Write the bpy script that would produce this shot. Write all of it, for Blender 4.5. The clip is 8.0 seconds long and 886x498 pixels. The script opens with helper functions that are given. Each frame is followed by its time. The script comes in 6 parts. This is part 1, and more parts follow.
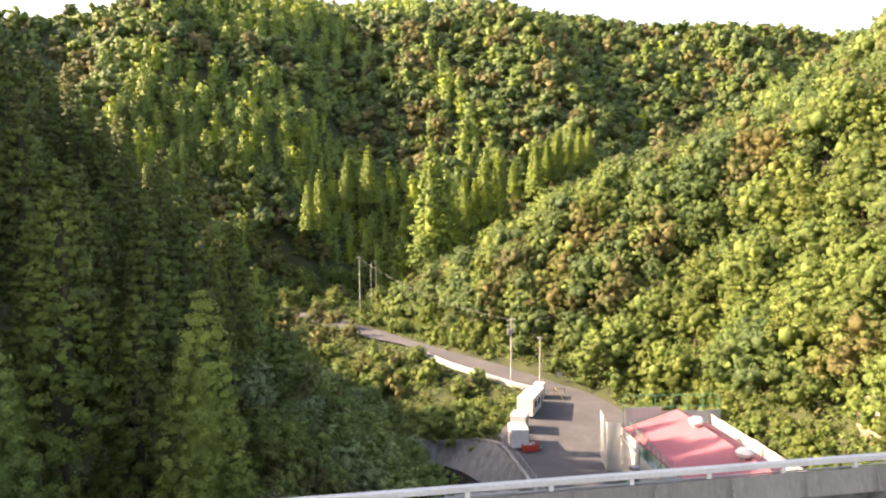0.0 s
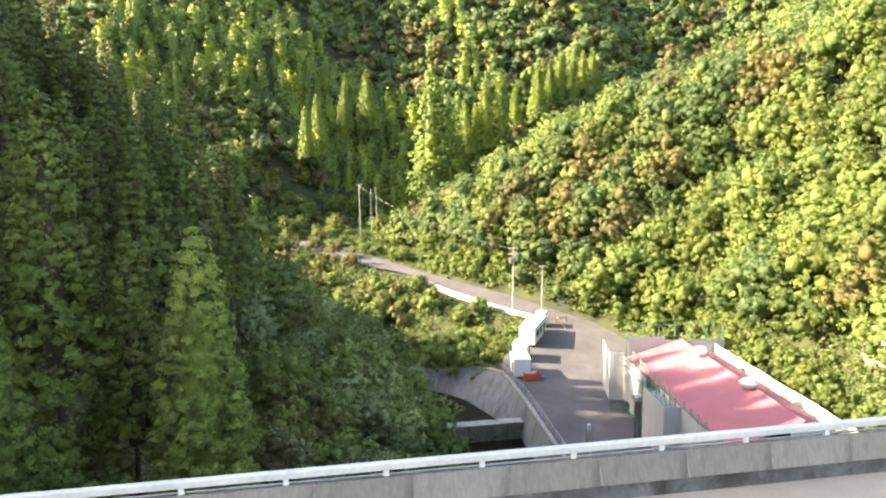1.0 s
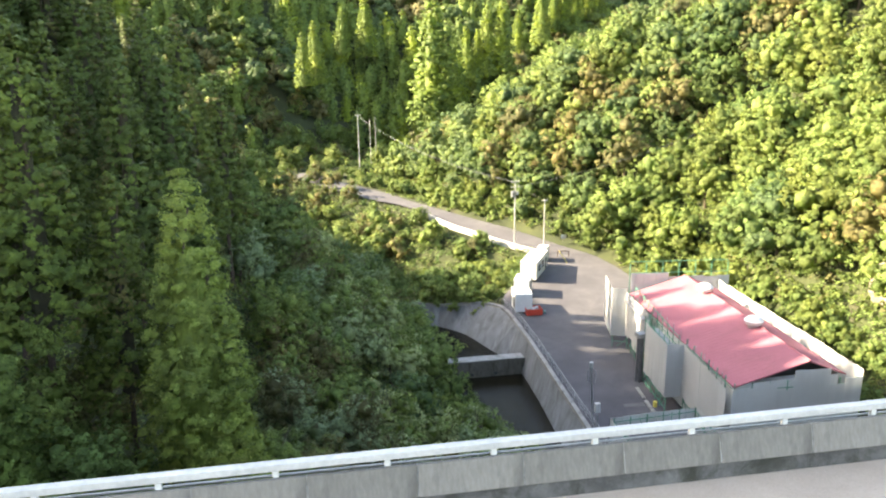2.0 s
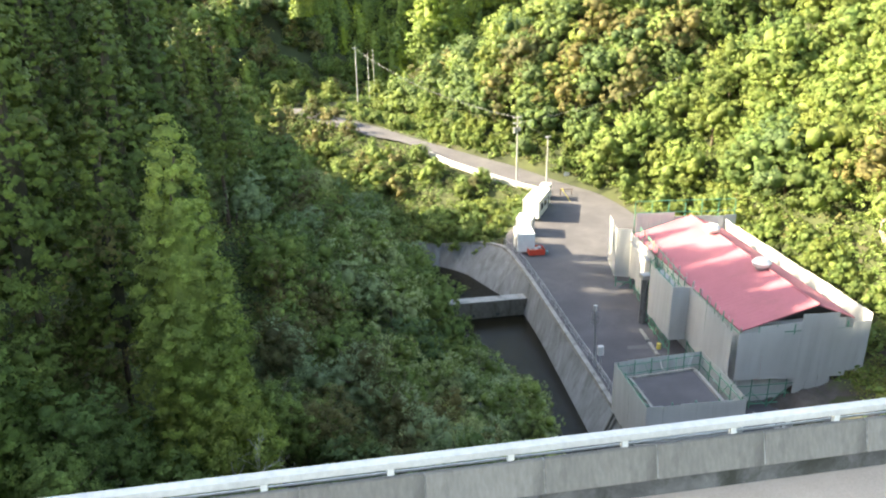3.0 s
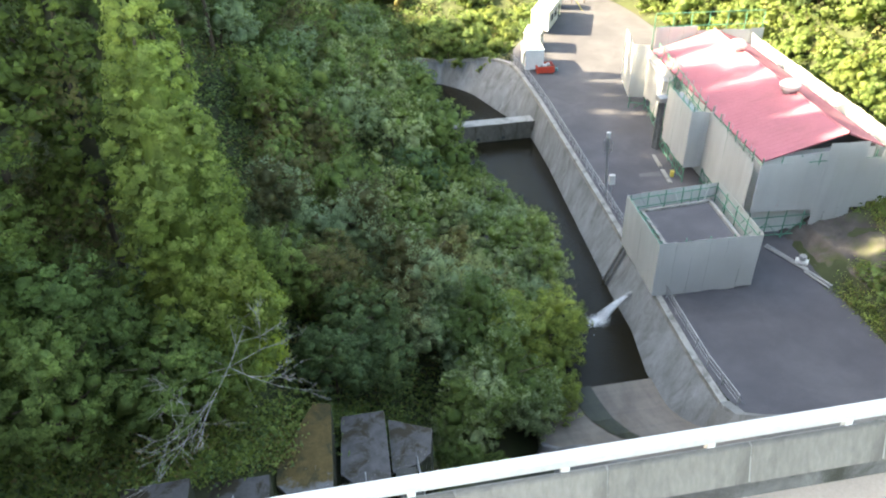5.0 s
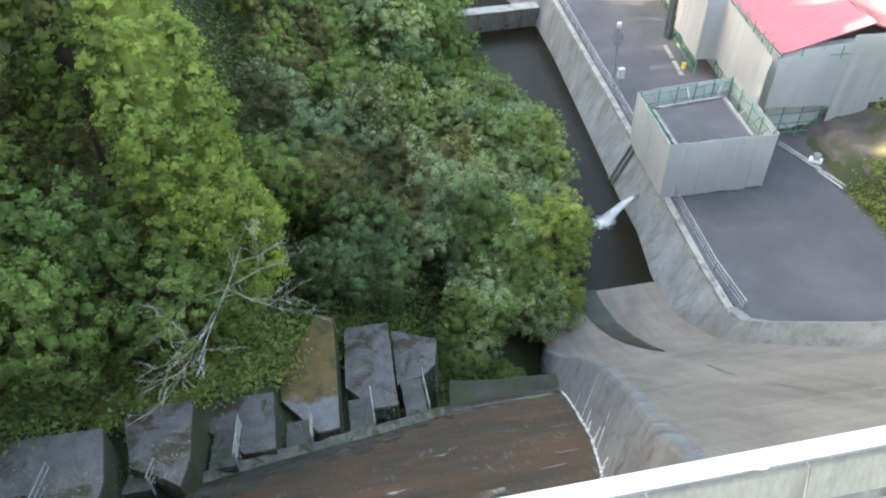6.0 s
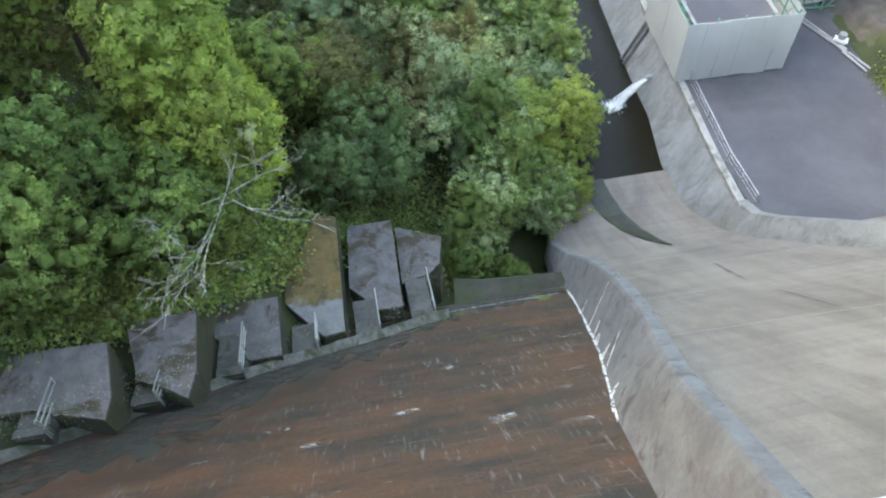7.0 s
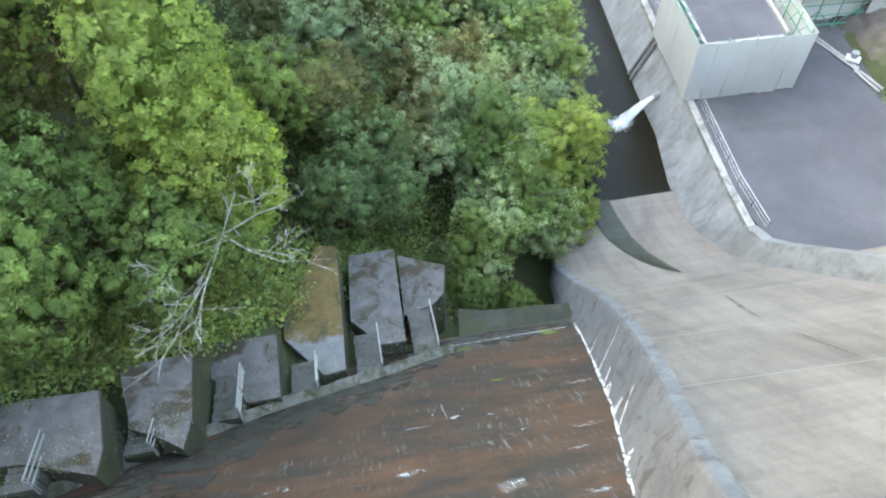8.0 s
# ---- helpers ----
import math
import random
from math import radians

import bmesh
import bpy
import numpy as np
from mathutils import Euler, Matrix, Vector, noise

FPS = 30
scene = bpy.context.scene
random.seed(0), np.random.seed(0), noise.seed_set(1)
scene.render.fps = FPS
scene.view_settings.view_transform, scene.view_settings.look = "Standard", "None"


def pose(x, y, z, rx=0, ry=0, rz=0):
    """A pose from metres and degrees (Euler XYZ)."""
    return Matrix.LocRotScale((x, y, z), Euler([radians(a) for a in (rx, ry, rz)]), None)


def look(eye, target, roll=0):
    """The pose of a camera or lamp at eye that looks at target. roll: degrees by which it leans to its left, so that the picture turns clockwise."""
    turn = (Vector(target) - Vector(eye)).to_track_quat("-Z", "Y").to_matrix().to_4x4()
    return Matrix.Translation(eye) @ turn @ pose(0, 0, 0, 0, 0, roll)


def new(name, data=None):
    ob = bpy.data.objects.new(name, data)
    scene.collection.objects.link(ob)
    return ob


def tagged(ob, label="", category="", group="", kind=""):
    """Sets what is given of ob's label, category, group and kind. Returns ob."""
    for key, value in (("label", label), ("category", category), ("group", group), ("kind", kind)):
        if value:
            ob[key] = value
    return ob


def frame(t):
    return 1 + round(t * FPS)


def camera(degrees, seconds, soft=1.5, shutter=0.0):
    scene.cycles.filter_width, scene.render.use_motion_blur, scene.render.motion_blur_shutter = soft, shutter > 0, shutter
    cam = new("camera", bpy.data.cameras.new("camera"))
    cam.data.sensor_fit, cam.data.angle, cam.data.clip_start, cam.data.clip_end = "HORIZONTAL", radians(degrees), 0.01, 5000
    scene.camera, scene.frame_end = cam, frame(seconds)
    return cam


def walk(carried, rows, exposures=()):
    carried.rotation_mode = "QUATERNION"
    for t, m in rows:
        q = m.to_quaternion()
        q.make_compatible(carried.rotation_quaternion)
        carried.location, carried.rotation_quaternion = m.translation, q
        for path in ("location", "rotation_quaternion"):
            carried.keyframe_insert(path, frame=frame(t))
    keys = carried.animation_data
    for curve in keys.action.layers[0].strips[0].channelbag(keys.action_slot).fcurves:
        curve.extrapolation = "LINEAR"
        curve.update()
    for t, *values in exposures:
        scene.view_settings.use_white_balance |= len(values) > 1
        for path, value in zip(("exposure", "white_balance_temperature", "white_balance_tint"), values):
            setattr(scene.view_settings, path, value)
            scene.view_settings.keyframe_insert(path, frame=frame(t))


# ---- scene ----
cam = camera(61.2, 8.0, soft=2.1)
PATH = [
    (0, (-5.964, -16.294, 6.818), (-5.616, -14.329, 6.683), -0.5),
    (0.5, (-5.92, -15.243, 6.943), (-5.574, -13.287, 6.709), -0.6),
    (1, (-5.825, -14.175, 7.03), (-5.483, -12.232, 6.699), -0.7),
    (1.5, (-5.733, -13.156, 7.193), (-5.395, -11.231, 6.769), -0.7),
    (2, (-5.599, -12.14, 7.311), (-5.266, -10.236, 6.797), -0.7),
    (3.5, (-5.298, -9.038, 7.577), (-4.984, -7.221, 6.804), -1.0),
    (4, (-5.205, -8.055, 7.613), (-4.902, -6.285, 6.731), -1.1),
    (4.5, (-5.151, -6.944, 7.734), (-4.862, -5.245, 6.72), -1.2),
    (6, (-4.873, -3.791, 7.939), (-4.64, -2.354, 6.568), -2.0),
    (6.5, (-4.819, -2.688, 8.065), (-4.614, -1.392, 6.555), -2.2),
    (7, (-4.758, -1.515, 8.265), (-4.579, -0.344, 6.654), -2.3),
    (7.5, (-4.673, -0.407, 8.379), (-4.495, 0.758, 6.763), -2.1),
    (8, (-4.623, 0.727, 8.482), (-4.443, 1.887, 6.863), -1.8),
]
walk(cam, [(t, look(eye, target, roll)) for t, eye, target, roll in PATH], [(0, 2.32, 8900, 22), (0.5, 2.72, 8700, 17), (2, 2.86, 8100, 9), (3.5, 2.9, 8000, 5), (4.5, 3.16, 8200, 5), (6, 3.82, 8600, 6), (7, 4.02, 8600, 5), (8, 4.44, 8600, 4)])

# ---- light ----
SUN_EL, SUN_AZ = radians(28.8), math.atan2(-0.963, 0.27)
world = bpy.data.worlds.new("sky")
scene.world = world
world.use_nodes = True
wn = world.node_tree.nodes
sky = wn.new("ShaderNodeTexSky")
sky.sky_type, sky.sun_disc = "NISHITA", False
sky.sun_elevation, sky.sun_rotation = SUN_EL, SUN_AZ
sky.air_density, sky.dust_density = 1.0, 1.6
wn["Background"].inputs[1].default_value = 0.15
world.node_tree.links.new(sky.outputs[0], wn["Background"].inputs[0])
sun_data = bpy.data.lights.new("sun", "SUN")
sun_data.energy, sun_data.angle, sun_data.color = 4.6, radians(0.6), (0.99, 0.92, 0.79)
sun = new("sun", sun_data)
sun.matrix_world = look((-83.4, 23.4, 47.6), (0, 0, 0))

# ---- materials ----


def nodes_of(name):
    m = bpy.data.materials.new(name)
    m.use_nodes = True
    return m, m.node_tree, m.node_tree.nodes["Principled BSDF"]


def ramp(t, fac, stops):
    r = t.nodes.new("ShaderNodeValToRGB")
    while len(r.color_ramp.elements) < len(stops):
        r.color_ramp.elements.new(0.5)
    for e, (p, c) in zip(r.color_ramp.elements, stops):
        e.position, e.color = p, (*c, 1)
    t.links.new(fac, r.inputs[0])
    return r.outputs[0]


def noise_tex(t, scale, detail=6, rough=0.6, stretch=(1, 1, 1), distort=0.0):
    co = t.nodes.new("ShaderNodeTexCoord")
    mp = t.nodes.new("ShaderNodeMapping")
    mp.inputs["Scale"].default_value = stretch
    n = t.nodes.new("ShaderNodeTexNoise")
    n.inputs["Scale"].default_value, n.inputs["Detail"].default_value = scale, detail
    n.inputs["Roughness"].default_value, n.inputs["Distortion"].default_value = rough, distort
    t.links.new(co.outputs["Object"], mp.inputs[0])
    t.links.new(mp.outputs[0], n.inputs[0])
    return n.outputs[0]


def mix(t, fac, a, b, kind="MIX"):
    m = t.nodes.new("ShaderNodeMix")
    m.data_type, m.blend_type = "RGBA", kind
    for sock, v in ((m.inputs[0], fac), (m.inputs[6], a), (m.inputs[7], b)):
        if isinstance(v, (int, float)):
            sock.default_value = v
        elif isinstance(v, tuple):
            sock.default_value = (*v, 1)
        else:
            t.links.new(v, sock)
    return m.outputs[2]


def add_bump(t, bsdf, height, strength, dist=0.05):
    b = t.nodes.new("ShaderNodeBump")
    b.inputs["Strength"].default_value, b.inputs["Distance"].default_value = strength, dist
    t.links.new(height, b.inputs["Height"])
    t.links.new(b.outputs[0], bsdf.inputs["Normal"])


def surface(name, dark, light, big=0.3, fine=6.0, rough=0.85, bump=0.3, stretch=(1, 1, 1), stain=None, stain_scale=0.2, stain_at=(0.5, 0.65), metal=0.0, vary=0.0):
    m, t, b = nodes_of(name)
    a = noise_tex(t, big, 5, 0.6, stretch)
    f = noise_tex(t, fine, 8, 0.7, stretch)
    col = ramp(t, a, [(0.3, dark), (0.7, light)])
    grain = ramp(t, f, [(0.25, (0.72, 0.72, 0.72)), (0.75, (1.18, 1.18, 1.18))])
    col = mix(t, 0.8, col, grain, "MULTIPLY")
    if stain:
        s = noise_tex(t, stain_scale, 9, 0.68, stretch, 0.6)
        col = mix(t, ramp(t, s, [(stain_at[0], (0, 0, 0)), (stain_at[1], (1, 1, 1))]), col, stain)
    if vary:
        o = t.nodes.new("ShaderNodeObjectInfo")
        col = mix(t, vary, col, ramp(t, o.outputs["Random"], [(0, (0.6, 0.6, 0.6)), (1, (1.35, 1.35, 1.35))]), "MULTIPLY")
    t.links.new(col, b.inputs["Base Color"])
    b.inputs["Roughness"].default_value, b.inputs["Metallic"].default_value = rough, metal
    if bump:
        add_bump(t, b, f, bump)
    return m


def leaf_mat(name, dark, mid, light, through_amt=0.25, patch=0.12):
    m, t, b = nodes_of(name)
    g = t.nodes.new("ShaderNodeNewGeometry")
    o = t.nodes.new("ShaderNodeObjectInfo")
    dark, light = [tuple(0.62 * c + 0.38 * q for c, q in zip(e, mid)) for e in (dark, light)]
    col = ramp(t, g.outputs["Random Per Island"], [(0.0, dark), (0.5, mid), (1.0, light)])
    p = noise_tex(t, patch, 4, 0.6)
    col = mix(t, 0.75, col, ramp(t, p, [(0.3, (0.55, 0.62, 0.6)), (0.7, (1.35, 1.25, 1.1))]), "MULTIPLY")
    col = mix(t, 0.9, col, ramp(t, o.outputs["Random"], [(0, (0.70, 0.78, 0.84)), (0.5, (1, 1, 1)), (1, (1.2, 1.12, 1.02))]), "MULTIPLY")
    fine = noise_tex(t, 3.2, 5, 0.75)
    col = mix(t, 0.85, col, ramp(t, fine, [(0.3, (0.75, 0.78, 0.78)), (0.5, (1.15, 1.15, 1.15)), (0.7, (1.5, 1.48, 1.42))]), "MULTIPLY")
    clump = noise_tex(t, 1.1, 3, 0.6)
    col = mix(t, 0.9, col, ramp(t, clump, [(0.34, (0.55, 0.57, 0.58)), (0.5, (0.95, 0.95, 0.95)), (0.66, (1.3, 1.28, 1.2))]), "MULTIPLY")
    t.links.new(col, b.inputs["Base Color"])
    b.inputs["Roughness"].default_value = 0.55
    b.inputs["Specular IOR Level"].default_value = 0.25
    add_bump(t, b, fine, 0.6, 0.35)
    tr = t.nodes.new("ShaderNodeBsdfTranslucent")
    t.links.new(col, tr.inputs[0])
    ms = t.nodes.new("ShaderNodeMixShader")
    ms.inputs[0].default_value = through_amt + 0.15
    t.links.new(b.outputs[0], ms.inputs[1])
    t.links.new(tr.outputs[0], ms.inputs[2])
    t.links.new(ms.outputs[0], t.nodes["Material Output"].inputs[0])
    return m


def broken(m, scale, lo, hi, stretch=(1, 1, 1)):
    """Let the surface below show through in ragged holes."""
    t = m.node_tree
    tp, ms = t.nodes.new("ShaderNodeBsdfTransparent"), t.nodes.new("ShaderNodeMixShader")
    t.links.new(ramp(t, noise_tex(t, scale, 8, 0.75, stretch, 0.5), [(lo, (0, 0, 0)), (hi, (1, 1, 1))]), ms.inputs[0])
    t.links.new(tp.outputs[0], ms.inputs[1])
    t.links.new(t.nodes["Principled BSDF"].outputs[0], ms.inputs[2])
    t.links.new(ms.outputs[0], t.nodes["Material Output"].inputs[0])
    return m


M = {}
M["concrete"] = surface("concrete", (0.120, 0.119, 0.113), (0.200, 0.195, 0.184), 0.5, 9, 0.9, 0.3, stain=(0.094, 0.092, 0.083), stain_scale=0.6)
M["parapet"] = surface("parapet concrete", (0.150, 0.140, 0.126), (0.205, 0.192, 0.172), 0.9, 14, 0.9, 0.3, (1, 1, 0.2), stain=(0.105, 0.098, 0.088), stain_scale=1.6, vary=0.35)
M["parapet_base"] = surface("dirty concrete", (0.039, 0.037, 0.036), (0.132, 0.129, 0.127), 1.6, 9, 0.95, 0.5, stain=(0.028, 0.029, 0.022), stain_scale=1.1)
m, t, bs = nodes_of("worn pale concrete")
col = ramp(t, noise_tex(t, 0.22, 7, 0.65, (1, 0.7, 0.7), 0.4), [(0.34, (0.114, 0.094, 0.078)), (0.5, (0.152, 0.127, 0.107)), (0.68, (0.184, 0.155, 0.131))])
lifts = ramp(t, noise_tex(t, 1.1, 5, 0.65, (0.06, 1.2, 1.2)), [(0.3, (0.80, 0.80, 0.82)), (0.5, (1, 1, 1)), (0.7, (1.10, 1.09, 1.07))])
runs = ramp(t, noise_tex(t, 1.3, 7, 0.7, (1.0, 0.14, 0.14), 0.2), [(0.32, (0.78, 0.77, 0.77)), (0.55, (1.03, 1.03, 1.03)), (0.72, (1.14, 1.13, 1.11))])
grain = ramp(t, noise_tex(t, 9, 8, 0.8), [(0.3, (0.82, 0.82, 0.82)), (0.7, (1.15, 1.15, 1.15))])
col = mix(t, 0.9, mix(t, 0.8, mix(t, 0.85, col, lifts, "MULTIPLY"), runs, "MULTIPLY"), grain, "MULTIPLY")
worn = ramp(t, noise_tex(t, 0.5, 9, 0.75, (0.8, 0.3, 0.3), 0.6), [(0.56, (0, 0, 0)), (0.70, (0.55, 0.55, 0.55))])
col = mix(t, worn, col, (0.100, 0.088, 0.080))
t.links.new(col, bs.inputs["Base Color"])
bs.inputs["Roughness"].default_value = 0.88
add_bump(t, bs, noise_tex(t, 5, 8, 0.75), 0.35)
M["chute"] = m
m, t, bs = nodes_of("weathered brown concrete")
big = ramp(t, noise_tex(t, 0.55, 10, 0.74, (0.5, 1, 1), 0.3), [(0.34, (0.017, 0.016, 0.014)), (0.44, (0.030, 0.020, 0.015)), (0.53, (0.056, 0.028, 0.016)), (0.68, (0.078, 0.034, 0.018))])
lay = ramp(t, noise_tex(t, 1.5, 6, 0.7, (0.10, 0.9, 0.9)), [(0.3, (0.55, 0.57, 0.6)), (0.5, (0.95, 0.95, 0.95)), (0.7, (1.4, 1.35, 1.3))])
grain = ramp(t, noise_tex(t, 7.0, 8, 0.8), [(0.3, (0.6, 0.6, 0.6)), (0.7, (1.4, 1.4, 1.4))])
col = mix(t, 0.9, mix(t, 0.8, big, lay, "MULTIPLY"), grain, "MULTIPLY")
where = ramp(t, noise_tex(t, 0.55, 5, 0.6, (0.5, 1.2, 1.2)), [(0.44, (0, 0, 0)), (0.60, (1, 1, 1))])
drip = ramp(t, noise_tex(t, 3.4, 4, 0.6, (2.6, 0.28, 0.28)), [(0.57, (0, 0, 0)), (0.68, (0.7, 0.7, 0.7))])
bars = ramp(t, noise_tex(t, 2.6, 7, 0.75, (0.22, 2.4, 2.4), 0.3), [(0.56, (0, 0, 0)), (0.70, (0.6, 0.6, 0.6))])
col = mix(t, mix(t, 1.0, where, drip, "MULTIPLY"), col, (0.17, 0.165, 0.16))
col = mix(t, mix(t, 1.0, where, bars, "MULTIPLY"), col, (0.15, 0.145, 0.14))
t.links.new(col, bs.inputs["Base Color"])
bs.inputs["Roughness"].default_value = 0.6
add_bump(t, bs, noise_tex(t, 6, 8, 0.7), 0.3)
M["wet_face"] = m
M["training"] = surface("grey wall concrete", (0.080, 0.081, 0.085), (0.138, 0.140, 0.145), 0.8, 6, 0.9, 0.5, (1, 1, 1), stain=(0.058, 0.050, 0.047), stain_scale=1.1, stain_at=(0.54, 0.66))
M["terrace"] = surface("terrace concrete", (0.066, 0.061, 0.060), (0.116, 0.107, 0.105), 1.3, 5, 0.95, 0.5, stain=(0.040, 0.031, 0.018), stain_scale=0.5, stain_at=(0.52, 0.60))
# Moss tones, made dark enough to carry the shade of upright sides.
M["dark_terrace"] = surface("mossy shade-dark concrete", (0.013, 0.014, 0.009), (0.042, 0.040, 0.030), 0.9, 6, 0.9, 0.6, stain=(0.022, 0.028, 0.008), stain_scale=0.6, stain_at=(0.42, 0.6))
m, t, bs = nodes_of("damp band")
col = ramp(t, noise_tex(t, 0.7, 8, 0.7, (0.5, 1, 1)), [(0.35, (0.017, 0.018, 0.014)), (0.6, (0.030, 0.028, 0.022)), (0.72, (0.042, 0.030, 0.021))])
t.links.new(col, bs.inputs["Base Color"])
bs.inputs["Roughness"].default_value = 0.7
m.node_tree.nodes["Principled BSDF"].inputs["Roughness"].default_value = 0.75
M["damp_band"] = broken(m, 0.9, 0.40, 0.52, (0.6, 1, 1))
M["moss_block"] = surface("mossy concrete", (0.075, 0.052, 0.016), (0.150, 0.100, 0.034), 1.4, 9, 0.95, 0.8, stain=(0.035, 0.034, 0.016), stain_scale=0.7)
t = M["moss_block"].node_tree
bs = t.nodes["Principled BSDF"]
old = bs.inputs["Base Color"].links[0].from_socket
co = t.nodes.new("ShaderNodeTexCoord")
sep = t.nodes.new("ShaderNodeSeparateXYZ")
t.links.new(co.outputs["Object"], sep.inputs[0])
ad = t.nodes.new("ShaderNodeMath")
ad.operation = "MULTIPLY_ADD"
ad.inputs[1].default_value = 3.0
t.links.new(noise_tex(t, 1.1, 7, 0.7), ad.inputs[0])
t.links.new(sep.outputs[1], ad.inputs[2])
mr = t.nodes.new("ShaderNodeMapRange")
mr.inputs[1].default_value, mr.inputs[2].default_value = 20.9, 20.5
t.links.new(ad.outputs[0], mr.inputs[0])
t.links.new(mix(t, mr.outputs[0], old, ramp(t, noise_tex(t, 2.0, 8, 0.7), [(0.3, (0.105, 0.1, 0.102)), (0.7, (0.175, 0.168, 0.17))])), bs.inputs["Base Color"])
M["asphalt"] = surface("asphalt", (0.058, 0.055, 0.063), (0.104, 0.099, 0.105), 0.14, 18, 0.92, 0.25, stain=(0.053, 0.050, 0.057), stain_scale=0.25, stain_at=(0.45, 0.75))
M["crest_road"] = surface("pale pavement", (0.300, 0.250, 0.208), (0.380, 0.320, 0.268), 0.5, 30, 0.9, 0.2)
M["white_paint"] = surface("white paint", (0.40, 0.395, 0.385), (0.50, 0.495, 0.48), 0.6, 8, 0.5, 0.05)
M["grey_steel"] = surface("galvanised steel", (0.304, 0.312, 0.320), (0.400, 0.400, 0.400), 2, 12, 0.45, 0.05, metal=0.6)
M["sheet"] = surface("grey mesh sheet", (0.52, 0.518, 0.505), (0.62, 0.618, 0.605), 0.35, 25, 0.75, 0.15, vary=0.16)
ts = M["sheet"].node_tree
tl, msx = ts.nodes.new("ShaderNodeBsdfTranslucent"), ts.nodes.new("ShaderNodeMixShader")
tl.inputs[0].default_value, msx.inputs[0].default_value = (0.6, 0.61, 0.61, 1), 0.42
ts.links.new(ts.nodes["Principled BSDF"].outputs[0], msx.inputs[1])
ts.links.new(tl.outputs[0], msx.inputs[2])
ts.links.new(msx.outputs[0], ts.nodes["Material Output"].inputs[0])
M["green_steel"] = surface("green scaffold", (0.05, 0.20, 0.13), (0.10, 0.30, 0.20), 2, 12, 0.6, 0.05)
M["roof_red"] = surface("faded red roof", (0.28, 0.086, 0.108), (0.34, 0.112, 0.136), 0.25, 8, 0.8, 0.1, stain=(0.25, 0.085, 0.10), stain_scale=0.3)
M["white_metal"] = surface("white metal", (0.576, 0.576, 0.560), (0.656, 0.656, 0.640), 1, 9, 0.5, 0.05)
M["red_paint"] = surface("red paint", (0.45, 0.04, 0.02), (0.6, 0.07, 0.04), 2, 9, 0.5, 0.05)
M["dark"] = surface("shade inside openings", (0.015, 0.015, 0.016), (0.03, 0.03, 0.03), 1, 9, 0.8, 0)
M["pole"] = surface("pole concrete", (0.3, 0.29, 0.27), (0.42, 0.41, 0.39), 2, 9, 0.8, 0.1)
M["bark"] = surface("bark", (0.06, 0.042, 0.03), (0.14, 0.10, 0.075), 1.5, 12, 0.95, 0.8, (1, 1, 0.2))
# Shade inside the cedar crowns, put in as a dark dead-twig brown.
M["twigs"] = surface("shade-dark inner twigs", (0.030, 0.028, 0.016), (0.062, 0.055, 0.030), 1.5, 7, 1.0, 0.8)
M["dead_wood"] = surface("bleached twigs", (0.3, 0.28, 0.25), (0.45, 0.42, 0.38), 1.5, 12, 0.95, 0.3)
M["soil"] = surface("mossy forest soil", (0.022, 0.030, 0.011), (0.050, 0.060, 0.020), 0.12, 1.4, 1.0, 0.9, stain=(0.045, 0.042, 0.024), stain_scale=0.12, stain_at=(0.55, 0.7))
M["earth"] = surface("bare dark earth", (0.045, 0.037, 0.034), (0.11, 0.095, 0.085), 0.35, 2.5, 1.0, 0.9, stain=(0.05, 0.06, 0.02), stain_scale=0.3)
M["asphalt_pale"] = surface("patched asphalt", (0.085, 0.083, 0.085), (0.13, 0.127, 0.128), 0.3, 18, 0.92, 0.25)
M["chute_joint"] = surface("joint in pale concrete", (0.17, 0.155, 0.14), (0.24, 0.22, 0.2), 0.8, 8, 0.9, 0.1)
M["chute_seam"] = surface("dark seam in concrete", (0.07, 0.066, 0.064), (0.11, 0.104, 0.10), 0.8, 8, 0.9, 0.1)
M["chute_run"] = broken(surface("weathered concrete", (0.108, 0.093, 0.082), (0.140, 0.120, 0.105), 0.8, 8, 0.9, 0.2), 0.5, 0.34, 0.80, (1, 1, 1))
M["ledge"] = surface("littered ledge concrete", (0.05, 0.047, 0.04), (0.12, 0.115, 0.105), 1.5, 9, 0.95, 0.6, stain=(0.03, 0.034, 0.014), stain_scale=1.4, stain_at=(0.45, 0.6))
M["stair"] = surface("stair concrete", (0.045, 0.043, 0.039), (0.100, 0.097, 0.090), 0.8, 6, 0.95, 0.4, stain=(0.03, 0.032, 0.018), stain_scale=0.8)
M["moss"] = surface("wet moss", (0.008, 0.010, 0.006), (0.024, 0.026, 0.010), 1.2, 6, 0.5, 0.6, stain=(0.055, 0.048, 0.016), stain_scale=1.0, stain_at=(0.60, 0.72))
M["foam"] = surface("white water", (0.7, 0.72, 0.74), (0.9, 0.9, 0.9), 1.5, 9, 0.4, 0.3)
M["river_wall"] = surface("streaked wall concrete", (0.150, 0.154, 0.154), (0.245, 0.253, 0.260), 0.7, 9, 0.9, 0.15, (1.0, 1.0, 0.24), stain=(0.092, 0.090, 0.082), stain_scale=0.8, stain_at=(0.48, 0.74))
M["weir"] = surface("brown stained concrete", (0.075, 0.066, 0.052), (0.150, 0.136, 0.112), 1.0, 9, 0.9, 0.3, (1, 1, 0.5), stain=(0.045, 0.037, 0.024), stain_scale=0.7)
M["coping"] = surface("coping concrete", (0.221, 0.209, 0.190), (0.307, 0.295, 0.277), 0.8, 9, 0.9, 0.3, stain=(0.123, 0.117, 0.105), stain_scale=0.9)
